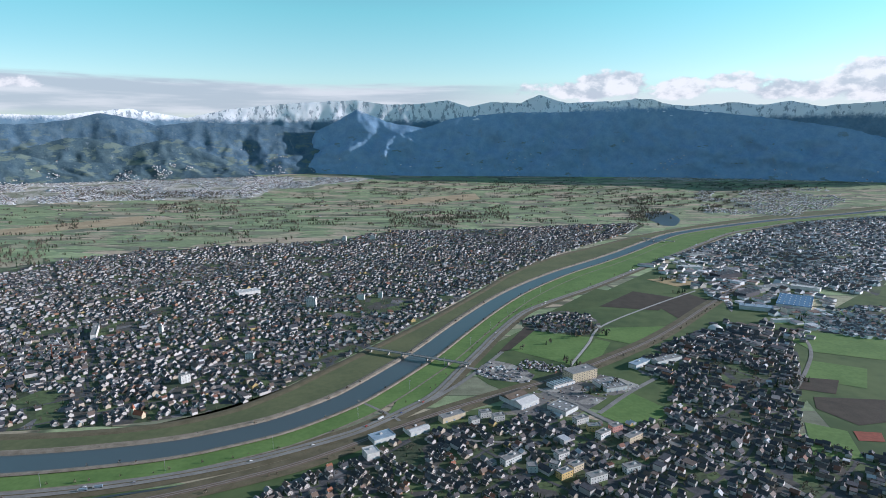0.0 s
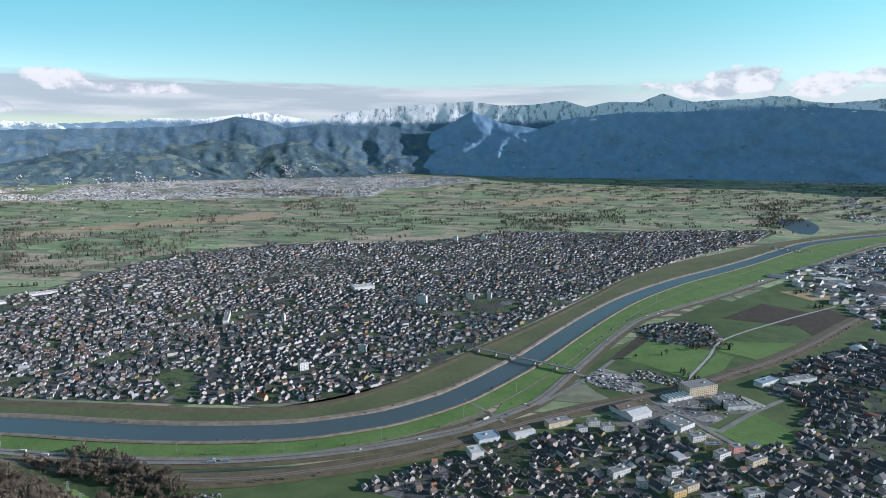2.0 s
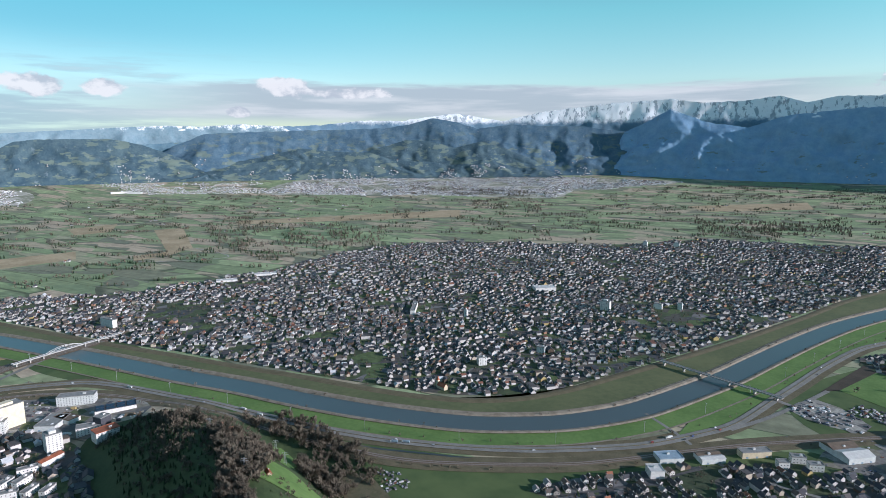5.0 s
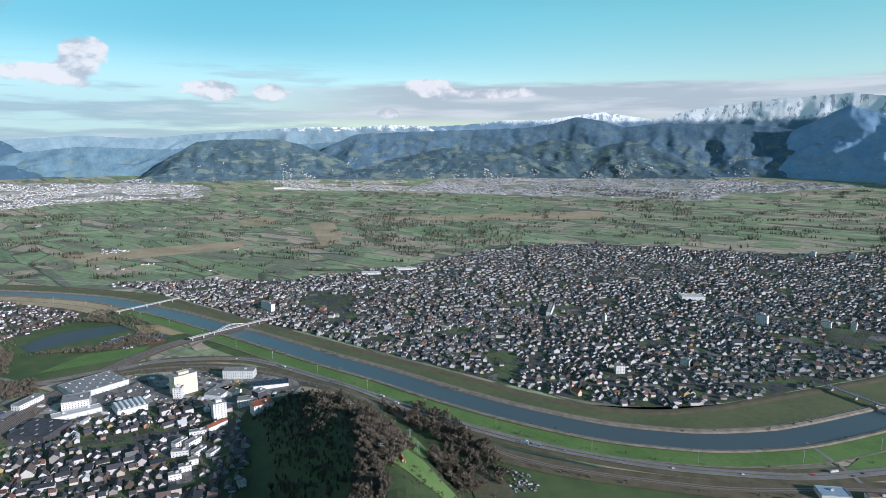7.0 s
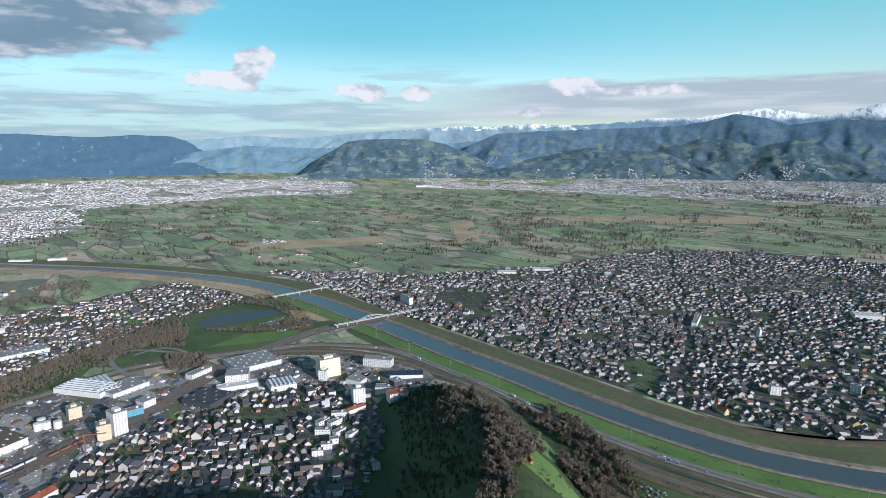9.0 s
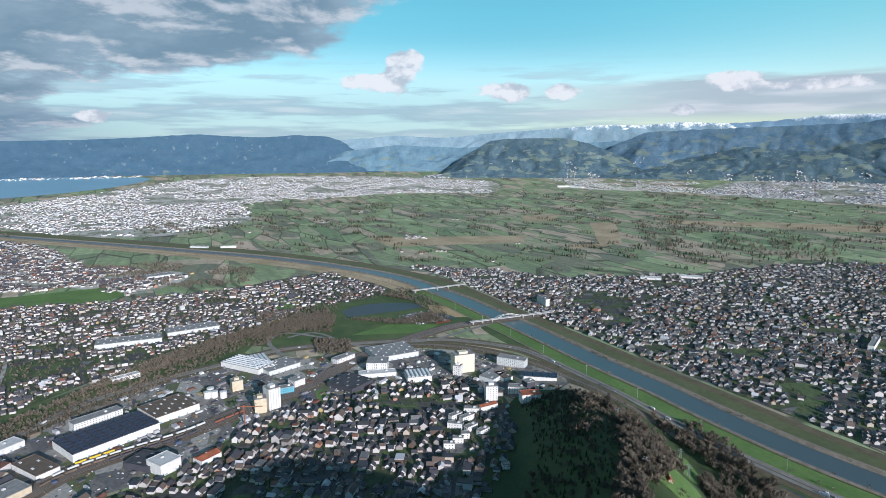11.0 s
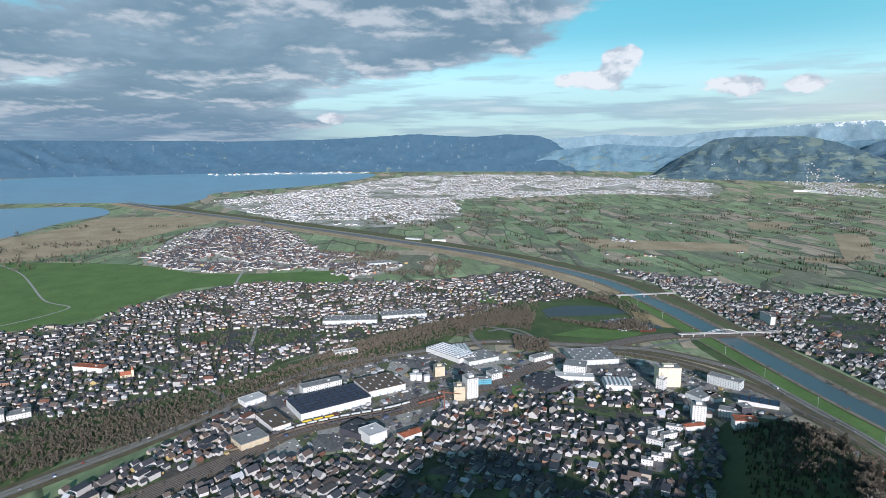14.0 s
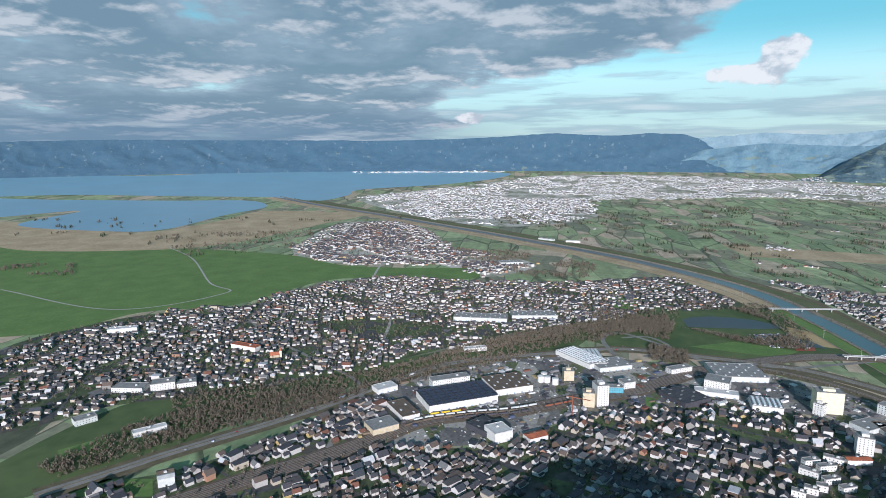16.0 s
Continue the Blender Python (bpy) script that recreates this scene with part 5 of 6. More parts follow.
# ---- smaller roads, tracks, fields ----
ROADS = [([(31, 788), (71, 763), (104, 730), (144, 681), (173, 635), (204, 595), (236, 570), (290, 520), (330, 440)], 7, "asphalt"),
         ([(174, 793), (219, 883), (264, 975), (385, 1098), (520, 1220)], 4, "concrete"),
         ([(437, 712), (490, 780), (535, 846), (561, 911), (541, 941), (438, 913), (362, 900)], 5, "asphalt"),
         ([(175, 643), (223, 697), (275, 747)], 6, "asphalt"),
         ([(-430, -168), (-536, -204), (-692, -215), (-780, -308), (-866, -415), (-960, -500)], 6, "asphalt"),
         ([(-1088, -1126), (-981, -779), (-1134, -637), (-1216, -722), (-1475, -920), (-1634, -1091)], 4, "concrete"),
         ([(-1547, -409), (-1279, -365), (-1019, -261), (-800, -230)], 5, "concrete"),
         ([(-898, 475), (-870, 400), (-850, 334), (-861, 234), (-930, 180), (-975, 130), (-940, 100), (-866, 110)], 7, "asphalt"),
         ([(-866, 150), (-909, 195), (-960, 172), (-950, 130)], 6, "asphalt"),
         ([(-1473, 1017), (-1400, 1050), (-1300, 1180), (-1500, 1240)], 4, "concrete"),
         ([(-1178, 560), (-1500, 470), (-1700, 330), (-1930, 100)], 4, "concrete"),
         ([(-102, 680), (-60, 640), (-24, 600), (30, 580), (110, 575)], 4, "asphalt"),
         ([(86, 850), (60, 800), (20, 730), (-15, 680)], 6, "asphalt")]
for pts, width, mat in ROADS:
    tagged(ribbon("road", pts, [(-width / 2, 0.55), (0, 0.62), (width / 2, 0.55)], M[mat], 8), "narrow paved road between fields and houses", "road", kind="structure")
# dark ditch and farm track beside the motorway
tagged(ribbon("ditch", [(40, 690), (11, 664), (-95, 572), (-180, 516), (-281, 484), (-362, 464), (-500, 455), (-640, 446)], [(-1.6, 0.62), (1.6, 0.62)], M["pond"], 8), "narrow dark drainage ditch beside the railway", "ditch", kind="structure")
tagged(ribbon("river_path", RIVER, [(50, 0.75), (52.5, 0.75)], M["gravel"]), "pale gravel path on the river meadow", "path", kind="structure")
tagged(ribbon("river_path", RIVER, [(-27.5, 1.0), (-25.0, 1.0)], M["gravel"]), "pale gravel path on the river meadow", "path", kind="structure")

FIELDS = [("grass", [(99, 859), (148, 952), (231, 915), (174, 797)]), ("soil", [(78, 844), (137, 977), (148, 952), (99, 859)]), ("grass", [(178, 793), (236, 908), (256, 893), (218, 814)]),
          ("grass", [(240, 918), (267, 966), (372, 974), (287, 882)]), ("soil", [(291, 1100), (390, 1217), (462, 1160), (391, 1071)]), ("stubble", [(456, 1327), (543, 1355), (573, 1292), (498, 1256)]),
          ("soil", [(400, 1098), (491, 1206), (518, 1138), (410, 1000)]), ("soil", [(187, 657), (221, 690), (243, 652), (213, 623)])]
FIELDS += [("grass", [(172, 643), (226, 706), (260, 649), (206, 601)]), ("soil", [(437, 712), (466, 749), (507, 739), (475, 695)]), ("soil", [(443, 687), (523, 678), (481, 619), (447, 612), (427, 655)]),
           ("grass", [(466, 749), (514, 811), (570, 778), (524, 711)]), ("grass", [(393, 620), (426, 599), (404, 541), (360, 549)]), ("court", [(432, 599), (459, 595), (449, 575), (424, 578)]),
           ("grass", [(535, 956), (690, 910), (618, 810), (540, 846)])]
FIELDS += [("grass", [(557, 987), (717, 1074), (758, 1073), (614, 970)]), ("grass", [(478, 1502), (620, 1686), (640, 1660), (484, 1432)]), ("grass_dark", [(190, 1060), (319, 1240), (364, 1208), (267, 1088)]),
           ("grass", [(-922, 225), (-956, 298), (-924, 378), (-890, 343)]), ("grass", [(-1218, 138), (-1235, 199), (-1121, 180), (-1134, 139)]), ("grass", [(-563, -393), (-610, -373), (-599, -346), (-555, -361)]),
           ("grass", [(-495, -471), (-530, -442), (-508, -425), (-472, -445)])]
FIELDS += [("grass", [(-423, -408), (-456, -385), (-462, -344), (-436, -326)]), ("grass", [(-721, 129), (-716, 144), (-685, 142), (-694, 126)]), ("reed", [(-1964, 1447), (-1925, 1541), (-1507, 1236), (-1500, 1143)]),
           ("reed", [(-1543, 1066), (-1508, 1218), (-1470, 1142), (-1473, 1017)]), ("reed", [(-1906, 1792), (-1283, 2586), (-1156, 2333), (-1817, 1708)]), ("reed", [(-340, 3208), (185, 3530), (202, 3270), (-235, 3006)])]
FIELDS += [("reed", [(-1929, 540), (-1765, 1038), (-1640, 964), (-1724, 553)]), ("reed", [(-2280, 1318), (-2252, 1500), (-2063, 1346), (-2095, 1235)]), 
           ("stubble", [(-1053, 407), (-1005, 458), (-942, 449), (-963, 389)]), ("court", [(-960, 383), (-962, 413), (-929, 403), (-926, 375)]), ("vine", [(-340, 414), (-303, 425), (-262, 401), (-287, 373)])]
# sunlit meadow patches: brighter grass stands in for sun on the slope
for poly in ([(-349, 322), (-352, 350), (-338, 362), (-291, 358), (-268, 340), (-300, 318), (-327, 312)], [(-424, 396), (-410, 424), (-374, 410), (-350, 372), (-378, 366)]):
    tagged(patch("meadow", poly, 1.5, M["grass"], True, 9.0), "meadow on the knoll, its sunlight put into brighter grass", "field", kind="structure")
tagged(patch("river_arm", [(842, 2527), (925, 2690), (985, 2660), (950, 2427), (850, 2215), (815, 2230)], 0.5, M["river"]), "side arm of the river between gravel banks", "river", kind="structure")
NAMES = {"grass": ("meadow", "bright green mown meadow"), "grass_dark": ("meadow", "dull green pasture beside the motorway"), "soil": ("ploughed_field", "dark brown freshly ploughed field"), "stubble": ("stubble_field", "straw-coloured stubble field"),
         "reed": ("reed_field", "reddish brown reed and litter meadow"), "court": ("sports_court", "red sports court"), "vine": ("vineyard", "brown winter vineyard on the slope")}
for k, poly in enumerate(([(60, 860), (330, 1215), (700, 1655), (1300, 2250), (1350, 2000), (900, 1400), (600, 980), (450, 700), (300, 620), (100, 690), (40, 770)],
             [(420, 430), (434, 695), (528, 884), (490, 980), (600, 985), (830, 1180), (1000, 1300), (1400, 1500), (1500, 900), (1100, 500), (700, 380)],
             [(-330, 470), (-150, 528), (60, 665), (120, 600), (60, 520), (-150, 420), (-300, 395)],
             [(-1230, 120), (-1200, 420), (-940, 480), (-900, 400), (-870, 230), (-930, 80), (-1080, 50)],
             [(-890, 440), (-640, 452), (-420, 462), (-300, 480), (-420, 520), (-640, 545), (-800, 560), (-880, 570)],
             [(-380, -500), (-600, -480), (-720, -330), (-800, -200), (-980, 40), (-900, 60), (-740, -170), (-640, -290), (-480, -380)])):
    tagged(patch("low_meadow", poly, 0.12 - 0.02 * k, M["lowland"], True, 40.0), "dull green low meadows between road and railway", "meadow", kind="structure")
for i, (kind, poly) in enumerate(FIELDS):
    on_slope = kind == "vine"
    tagged(patch(NAMES[kind][0], poly, (1.45 if on_slope else 0.36) + 0.02 * (i % 5), M[kind], False, 12.0 if on_slope else 140.0), NAMES[kind][1], "field", kind="structure")
# paved yards of the works and the station
for poly in ([(-560, -175), (-640, -225), (-700, -190), (-790, -100), (-870, 40), (-850, 130), (-820, 300), (-740, 400), (-640, 440), (-590, 400), (-600, 345), (-690, 320), (-700, 200), (-680, 90), (-640, 30), (-575, -50)],
             [(60, 640), (90, 705), (150, 755), (200, 765), (250, 720), (200, 690), (150, 640), (100, 640)],
             [(40, 770), (60, 745), (110, 735), (120, 760), (95, 800), (70, 815)],
             [(520, 1060), (600, 1230), (700, 1420), (620, 1470), (600, 1330), (560, 1200)]):
    tagged(patch("yard", poly, 0.30, M["yard"], True), "grey paved works yards and car parks", "yard", kind="structure")


# ---- towns ----
STRIP_1 = ([(-1429, 492), (-1263, 650), (-1248, 614), (-1392, 479)], 20)
STRIP_2 = ([(-3682, 2351), (-2966, 3046), (-2625, 2689), (-3102, 2263), (-3408, 2171)], 30)
SHORE = [(-4544, -318), (-4521, -555), (-4486, -791), (-4420, -1102), (-4356, -1332), (-4403, -1431), (-4492, -1120), (-4560, -804), (-4595, -564), (-4624, -242)]
STRIP_4 = ([(-1935, 640), (-1905, 700), (-1840, 690), (-1850, 620)], 15)
STRIP_5 = ([(1299, 4260), (2810, 3700), (2620, 3560), (1206, 4060)], 10)
STRIP_3 = ([(1452, 3502), (2130, 3443), (1960, 2936), (1444, 2505), (1142, 2621)], 30)

rng = random.Random(5)
main_clear = [(highway_line, 15), (smooth_line(RAIL), 10), (smooth_line(STATION), 16)]
STREETS = []
for poly, base, gap in ((TOWN_A, 35, 95), (TOWN_B, 42, 70), (TOWN_C, 60, 75), (TOWN_D, 12, 90)):
    p = np.array(poly, float)
    cen, half = (p.min(0) + p.max(0)) / 2, np.linalg.norm(p.max(0) - p.min(0)) / 2
    for turn in (base, base + 90):
        d, e = np.array([math.cos(radians(turn)), math.sin(radians(turn))]), np.array([-math.sin(radians(turn)), math.cos(radians(turn))])
        k = -half
        while k < half:
            k += gap * rng.uniform(0.7, 1.6) * (1.0 if turn == base else 1.7)
            run = []
            for u in np.arange(-half, half, 14.0):
                q = cen + d * u + e * (k + 24 * noise.noise(Vector((u / 150, k / 50, turn))))
                if inside(poly, q[0], q[1]):
                    run.append(q)
                elif len(run) > 5:
                    break
                else:
                    run = []
            if len(run) > 5:
                STREETS.append(np.array(run))
for run in STREETS:
    tagged(ribbon("street", None, [(-1.7, 0.34), (0, 0.38), (1.7, 0.34)], M["street"], line=smooth_line(run, 7)), "narrow grey residential street", "street", kind="structure")
street_clear = [(np.concatenate([smooth_line(s, 5) for s in STREETS]), 4.3)]
town("town_houses", TOWN_A, 35, 9.4, rng, size=(4.3, 6.5), clear=street_clear, big=0.08, fill=0.78, fuzzy="edge")
town("town_houses", TOWN_B, 42, 8.9, rng, size=(4.4, 6.4), clear=main_clear + street_clear, near=570, fill=0.9)
town("town_houses", TOWN_C, 60, 9.4, rng, size=(4.6, 6.8), clear=main_clear + street_clear, big=0.13, flat=0.15, near=500, fill=0.9)
town("town_houses", VILLAGE, 30, 9, rng, big=0.0)
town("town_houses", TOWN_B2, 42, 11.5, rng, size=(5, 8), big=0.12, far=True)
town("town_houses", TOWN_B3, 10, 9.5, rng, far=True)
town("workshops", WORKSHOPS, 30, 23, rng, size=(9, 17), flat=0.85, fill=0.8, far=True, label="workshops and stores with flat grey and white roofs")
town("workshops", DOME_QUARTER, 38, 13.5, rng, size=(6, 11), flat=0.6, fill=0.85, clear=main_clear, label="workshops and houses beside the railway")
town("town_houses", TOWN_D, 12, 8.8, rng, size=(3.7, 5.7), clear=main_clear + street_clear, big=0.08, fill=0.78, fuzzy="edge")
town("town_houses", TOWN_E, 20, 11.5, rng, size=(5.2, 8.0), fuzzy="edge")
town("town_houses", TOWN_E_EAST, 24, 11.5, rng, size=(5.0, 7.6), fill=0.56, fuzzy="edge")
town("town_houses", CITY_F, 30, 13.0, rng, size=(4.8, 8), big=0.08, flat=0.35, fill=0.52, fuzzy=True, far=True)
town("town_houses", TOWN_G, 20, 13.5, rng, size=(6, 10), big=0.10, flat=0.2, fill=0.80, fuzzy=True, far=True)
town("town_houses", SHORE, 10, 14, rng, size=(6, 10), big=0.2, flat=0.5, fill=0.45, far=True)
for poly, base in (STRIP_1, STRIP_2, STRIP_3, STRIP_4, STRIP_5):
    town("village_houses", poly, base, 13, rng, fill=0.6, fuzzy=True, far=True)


# ---- trees, far off: fuzzy crowns of twigs ----
def tree_bits(rng, x, y, h, w, kind, sprays=26):
    z0 = ground_z(x, y) - 0.2
    verts, faces = [], []
    if kind == "needles":
        for k in range(4):
            zb, zt, r = z0 + h * (0.1 + 0.2 * k), z0 + h * (0.45 + 0.18 * k), w * 0.5 * (1 - 0.2 * k)
            b = len(verts)
            ph = rng.random() * 6
            for q in range(5):
                verts.append((x + r * math.cos(ph + q * 1.257) * rng.uniform(.8, 1.2), y + r * math.sin(ph + q * 1.257) * rng.uniform(.8, 1.2), zb))
            verts.append((x, y, min(zt, z0 + h)))
            faces += [(b + q, b + (q + 1) % 5, b + 5) for q in range(5)]
        return verts, faces
    thin = (26 / sprays) ** 0.5
    for k in range(sprays):
        # slender sprays of twigs that spread upwards from the middle of the tree
        f = rng.random()
        rr = w * 0.46 * math.sqrt(max(0.06, 1 - (2 * f - 0.8) ** 2)) * rng.uniform(0.15, 1.0)
        an = rng.random() * 6.283
        ca, sa = math.cos(an), math.sin(an)
        cx, cy, zc = x + rr * ca, y + rr * sa, z0 + h * (0.18 + 0.62 * f)
        s, up = w * rng.uniform(0.07, 0.15) * thin, h * rng.uniform(0.16, 0.34)
        t = rng.random() * 6.283
        b = len(verts)
        verts += [(cx + s * math.cos(t), cy + s * math.sin(t), zc), (cx - s * math.cos(t), cy - s * math.sin(t), zc + up * 0.2), (cx + ca * w * 0.12, cy + sa * w * 0.12, zc + up)]
        faces.append((b, b + 1, b + 2))
    b = len(verts)
    verts += [(x - w * .03, y, z0), (x + w * .03, y, z0), (x, y, z0 + h * 0.7)]
    faces.append((b, b + 1, b + 2))
    return verts, faces


def trees(name, spots, rng, h=(6, 11), mix=0.25, label="", sprays=26):
    verts, faces, slots = [], [], []
    for x, y in spots:
        kind = "needles" if rng.random() < mix else "bark"
        hh = rng.uniform(*h)
        v, f = tree_bits(rng, x, y, hh, hh * (0.45 if kind == "needles" else rng.uniform(0.6, 0.95)), kind, sprays)
        b = len(verts)
        verts += v
        faces += [tuple(b + k for k in q) for q in f]
        slots += [1 if kind == "needles" else 0] * len(f)
    return tagged(mesh_object(name, verts, faces, [M["bark"], M["needles"]], slots), label or "bare winter trees and dark conifers", "trees", kind="stuff")


def scatter(poly, count, rng):
    p = np.array(poly, float)
    lo, hi = p.min(0), p.max(0)
    out = []
    while len(out) < count:
        x, y = rng.uniform(lo[0], hi[0]), rng.uniform(lo[1], hi[1])
        if inside(poly, x, y):
            out.append((x, y))
    return out


# ---- woods, groves, hedges, garden trees ----
WOODS = [([(-732, -227), (-827, -121), (-977, 89), (-983, 213), (-1091, 225), (-1002, 45), (-919, -63), (-771, -191)], 2300, (4, 7.5), 0.12),
         ([(-463, -467), (-565, -428), (-655, -340), (-692, -215), (-652, -231), (-544, -348), (-449, -431)], 1200, (3.5, 6.5), 0.12),
         ([(-1747, -272), (-1724, -88), (-1547, 148), (-1376, 108), (-1386, -31), (-1543, -152)], 1500, (5, 8), 0.1),
         ([(-1026, 226), (-947, 319), (-929, 394), (-1147, 391), (-1193, 324), (-1088, 390), (-998, 395), (-971, 327), (-1005, 262)], 800, (3.5, 7), 0.1),
         ([(-1125, 101), (-1042, 230), (-947, 199), (-978, 149), (-908, 75)], 800, (4, 7.5), 0.1)]
WOODS += [([(-925, 166), (-894, 216), (-833, 205), (-852, 157)], 330, (4, 7), 0.0), ([(-1937, 1640), (-1287, 1959), (-999, 1517), (-1168, 1179), (-1429, 1258)], 900, (8, 13), 0.35),
          ([(-259, 2670), (300, 2766), (257, 2357), (-198, 2253)], 650, (8, 14), 0.3), ([(-1320, -1357), (-1359, -1180), (-1237, -1077), (-1212, -1250)], 260, (6, 10), 0.1),
          ([(-1837, -1284), (-2040, -785), (-1685, -721), (-1473, -936)], 420, (7, 12), 0.15), ([(856, 3099), (1129, 3312), (880, 2254), (705, 2108)], 600, (9, 14), 0.2)]
WOODS += [([(-2082, 534), (-1982, 639), (-1770, 568), (-1765, 449)], 350, (7, 11), 0.1), ([(-1489, 3113), (-989, 2916), (-879, 2583), (-1269, 2695)], 300, (9, 14), 0.3),
          ([(-2056, 3408), (-1096, 3499), (-1215, 3237), (-1855, 3071)], 600, (10, 15), 0.2)]
WOODS += [([(-637, -438), (-687, -344), (-748, -232), (-822, -129), (-921, -20), (-1021, 76), (-957, 99), (-861, -3), (-765, -92), (-684, -201), (-597, -274), (-536, -375)], 2600, (3.0, 6.0), 0.08), ([(-1115, 159), (-1232, 331), (-1184, 436), (-1018, 428), (-921, 403), (-979, 392), (-1150, 390), (-1133, 261), (-1032, 223), (-968, 167)], 900, (3.0, 5.5), 0.08)]
for poly, count, tall, mixed in WOODS:
    trees("woodland", [q for q in scatter(poly, count, rng) if max(map(abs, q)) < 1120 or noise.noise(Vector((q[0] / 110, q[1] / 110, 3.3))) > -0.12], rng, tall, mixed, "grey-brown leafless woodland with a few conifers")
for poly, count in ((TOWN_A, 7500), (TOWN_B, 1300), (TOWN_C, 1100), (TOWN_D, 6500), (TOWN_B2, 800), (TOWN_E, 500), (CITY_F, 2600), (TOWN_G, 1600)):
    far_off = math.hypot(*poly[0]) > 1600
    trees("garden_trees", scatter(poly, count, rng), rng, (4.5, 8.5) if far_off else (2.6, 5.8), 0.28, "small garden trees and conifers between houses", 10 if far_off else 26)
PLAIN = [(2200, 3400), (760, 2320), (-166, 2130), (-600, 1800), (-1060, 1500), (-1150, 880), (-1420, 560), (-1600, 420), (-2400, -250), (-3200, 400), (-3300, 1500), (-2600, 2650), (-1100, 3250), (-500, 4100), (800, 4100), (2000, 3700)]
WEST = [(-1700, -1700), (-1600, -700), (-2500, -500), (-2200, -2200)]
EAST = [(60, 860), (1300, 2250), (900, 1500), (450, 700), (300, 620), (100, 750)]
spots = []
for region, count in ((PLAIN, 3000), (WEST, 70), (EAST, 40)):
    for x, y in scatter(region, count, rng):
        if noise.noise(Vector((x / 330, y / 330, 5.5))) < 0.02 and rng.random() < 0.75:
            continue
        an = radians(28 + 90 * (rng.random() < 0.25))
        n = rng.randint(1, 14)
        for k in range(n):
            d = (k - n / 2) * rng.uniform(3.5, 6)
            spots.append((x + d * math.cos(an) + rng.uniform(-4, 4), y + d * math.sin(an) + rng.uniform(-4, 4)))
trees("field_trees", spots, rng, (6, 12), 0.40, "hedgerows and groves across the plain", 14)
for line, side, gap in ((smooth_line(RAIL, 9), 9, 0.5), (river_line, 20.5, 0.55), (river_line, -20.5, 0.55), (dike_line, -14, 0.2), (highway_line, -13, 0.35), (smooth_line(STATION, 9), 13, 0.3)):
    nr = normals(line)
    trees("hedge", [(q[0] + m[0] * (side + rng.uniform(-2.5, 2.5)), q[1] + m[1] * (side + rng.uniform(-2.5, 2.5))) for q, m in zip(line, nr) if rng.random() < gap], rng, (2.0, 5.0), 0.05, "low leafless scrub along the bank")


def twig_tree(seed, h, spread):
    """A bare deciduous tree: tapered trunk, forking limbs and fine twigs. Returns the trunk's and the crown's mesh."""
    r = random.Random(seed)
    tv, tf, cv, cf = [], [], [], []

    def limb(verts, faces, a, b, ra, rb, sides):
        d = (b - a).normalized()
        side = d.orthogonal().normalized()
        other = d.cross(side)
        base = len(verts)
        for c, rad in ((a, ra), (b, rb)):
            for k in range(sides):
                t = 6.283 * k / sides
                verts.append(tuple(c + side * rad * math.cos(t) + other * rad * math.sin(t)))
        faces.extend([(base + k, base + (k + 1) % sides, base + sides + (k + 1) % sides, base + sides + k) for k in range(sides)])

    def grow(a, d, length, rad, level):
        b = a + d * length
        if level <= 1:
            limb(tv, tf, a, b, rad, rad * 0.65, 5)
        else:
            limb(cv, cf, a, b, rad, rad * 0.5, 3)
        if level == 4:
            return
        for k in range((3, 4, 4, 4)[level]):
            f = r.uniform(0.5, 1.0) if level else r.uniform(0.45, 1.0)
            turn = Vector((r.gauss(0, 1), r.gauss(0, 1), r.gauss(0.25, 0.5))).normalized()
            nd = (d * 0.8 + turn * spread + Vector((0, 0, 0.12))).normalized()
            grow(a + d * length * f, nd, length * r.uniform(0.62, 0.86), rad * 0.5, level + 1)

    grow(Vector((0, 0, -0.3)), Vector((0, 0, 1)), h * 0.34, h * 0.026, 0)
    tips = [Vector(v) for v in cv[len(cv) // 3:]]
    for k in range(1500):
        # slender twigs that fan out and up from the branch ends
        v = tips[r.randrange(len(tips))]
        away = Vector((v.x, v.y, 0)).normalized() if v.x or v.y else Vector((1, 0, 0))
        d = (away * r.uniform(-0.2, 0.9) + Vector((r.gauss(0, 0.5), r.gauss(0, 0.5), r.uniform(0.1, 1.0)))).normalized()
        side = d.orthogonal().normalized() * h * 0.008
        b = len(cv)
        cv.extend((tuple(v - side), tuple(v + side), tuple(v + d * h * r.uniform(0.07, 0.16))))
        cf.append((b, b + 1, b + 2))
    return mesh_from("trunk", tv, tf, M["bark"]), mesh_from("crown", cv, cf, M["bark"])


tree_kinds = []
for seed, h, spread in ((3, 14, 0.46), (8, 12, 0.55), (14, 15, 0.42), (21, 10, 0.6)):
    t = thing("tree", -400, 350, 0, "tall bare grey-brown tree on the wooded knoll", "tree", "trees on the knoll")
    trunk, crown = twig_tree(seed, h, spread)
    part("trunk", trunk, None, t)
    part("crown", crown, None, t)
    tree_kinds.append(t)
KNOLL = [([(-353, 297), (-333, 304), (-289, 268), (-306, 251)], 60), ([(-541, 376), (-519, 400), (-461, 377), (-477, 359)], 30), ([(-433, 361), (-382, 380), (-351, 365), (-357, 329), (-389, 324)], 78), ([(-375, 322), (-345, 345), (-322, 305), (-345, 285)], 60),
         ([(-377, 407), (-362, 414), (-300, 389), (-304, 371), (-347, 382)], 44), ([(-501, 461), (-406, 464), (-324, 454), (-321, 441), (-396, 436), (-483, 445)], 30), ([(-430, 262), (-420, 271), (-395, 257), (-406, 245)], 2)]
first = True
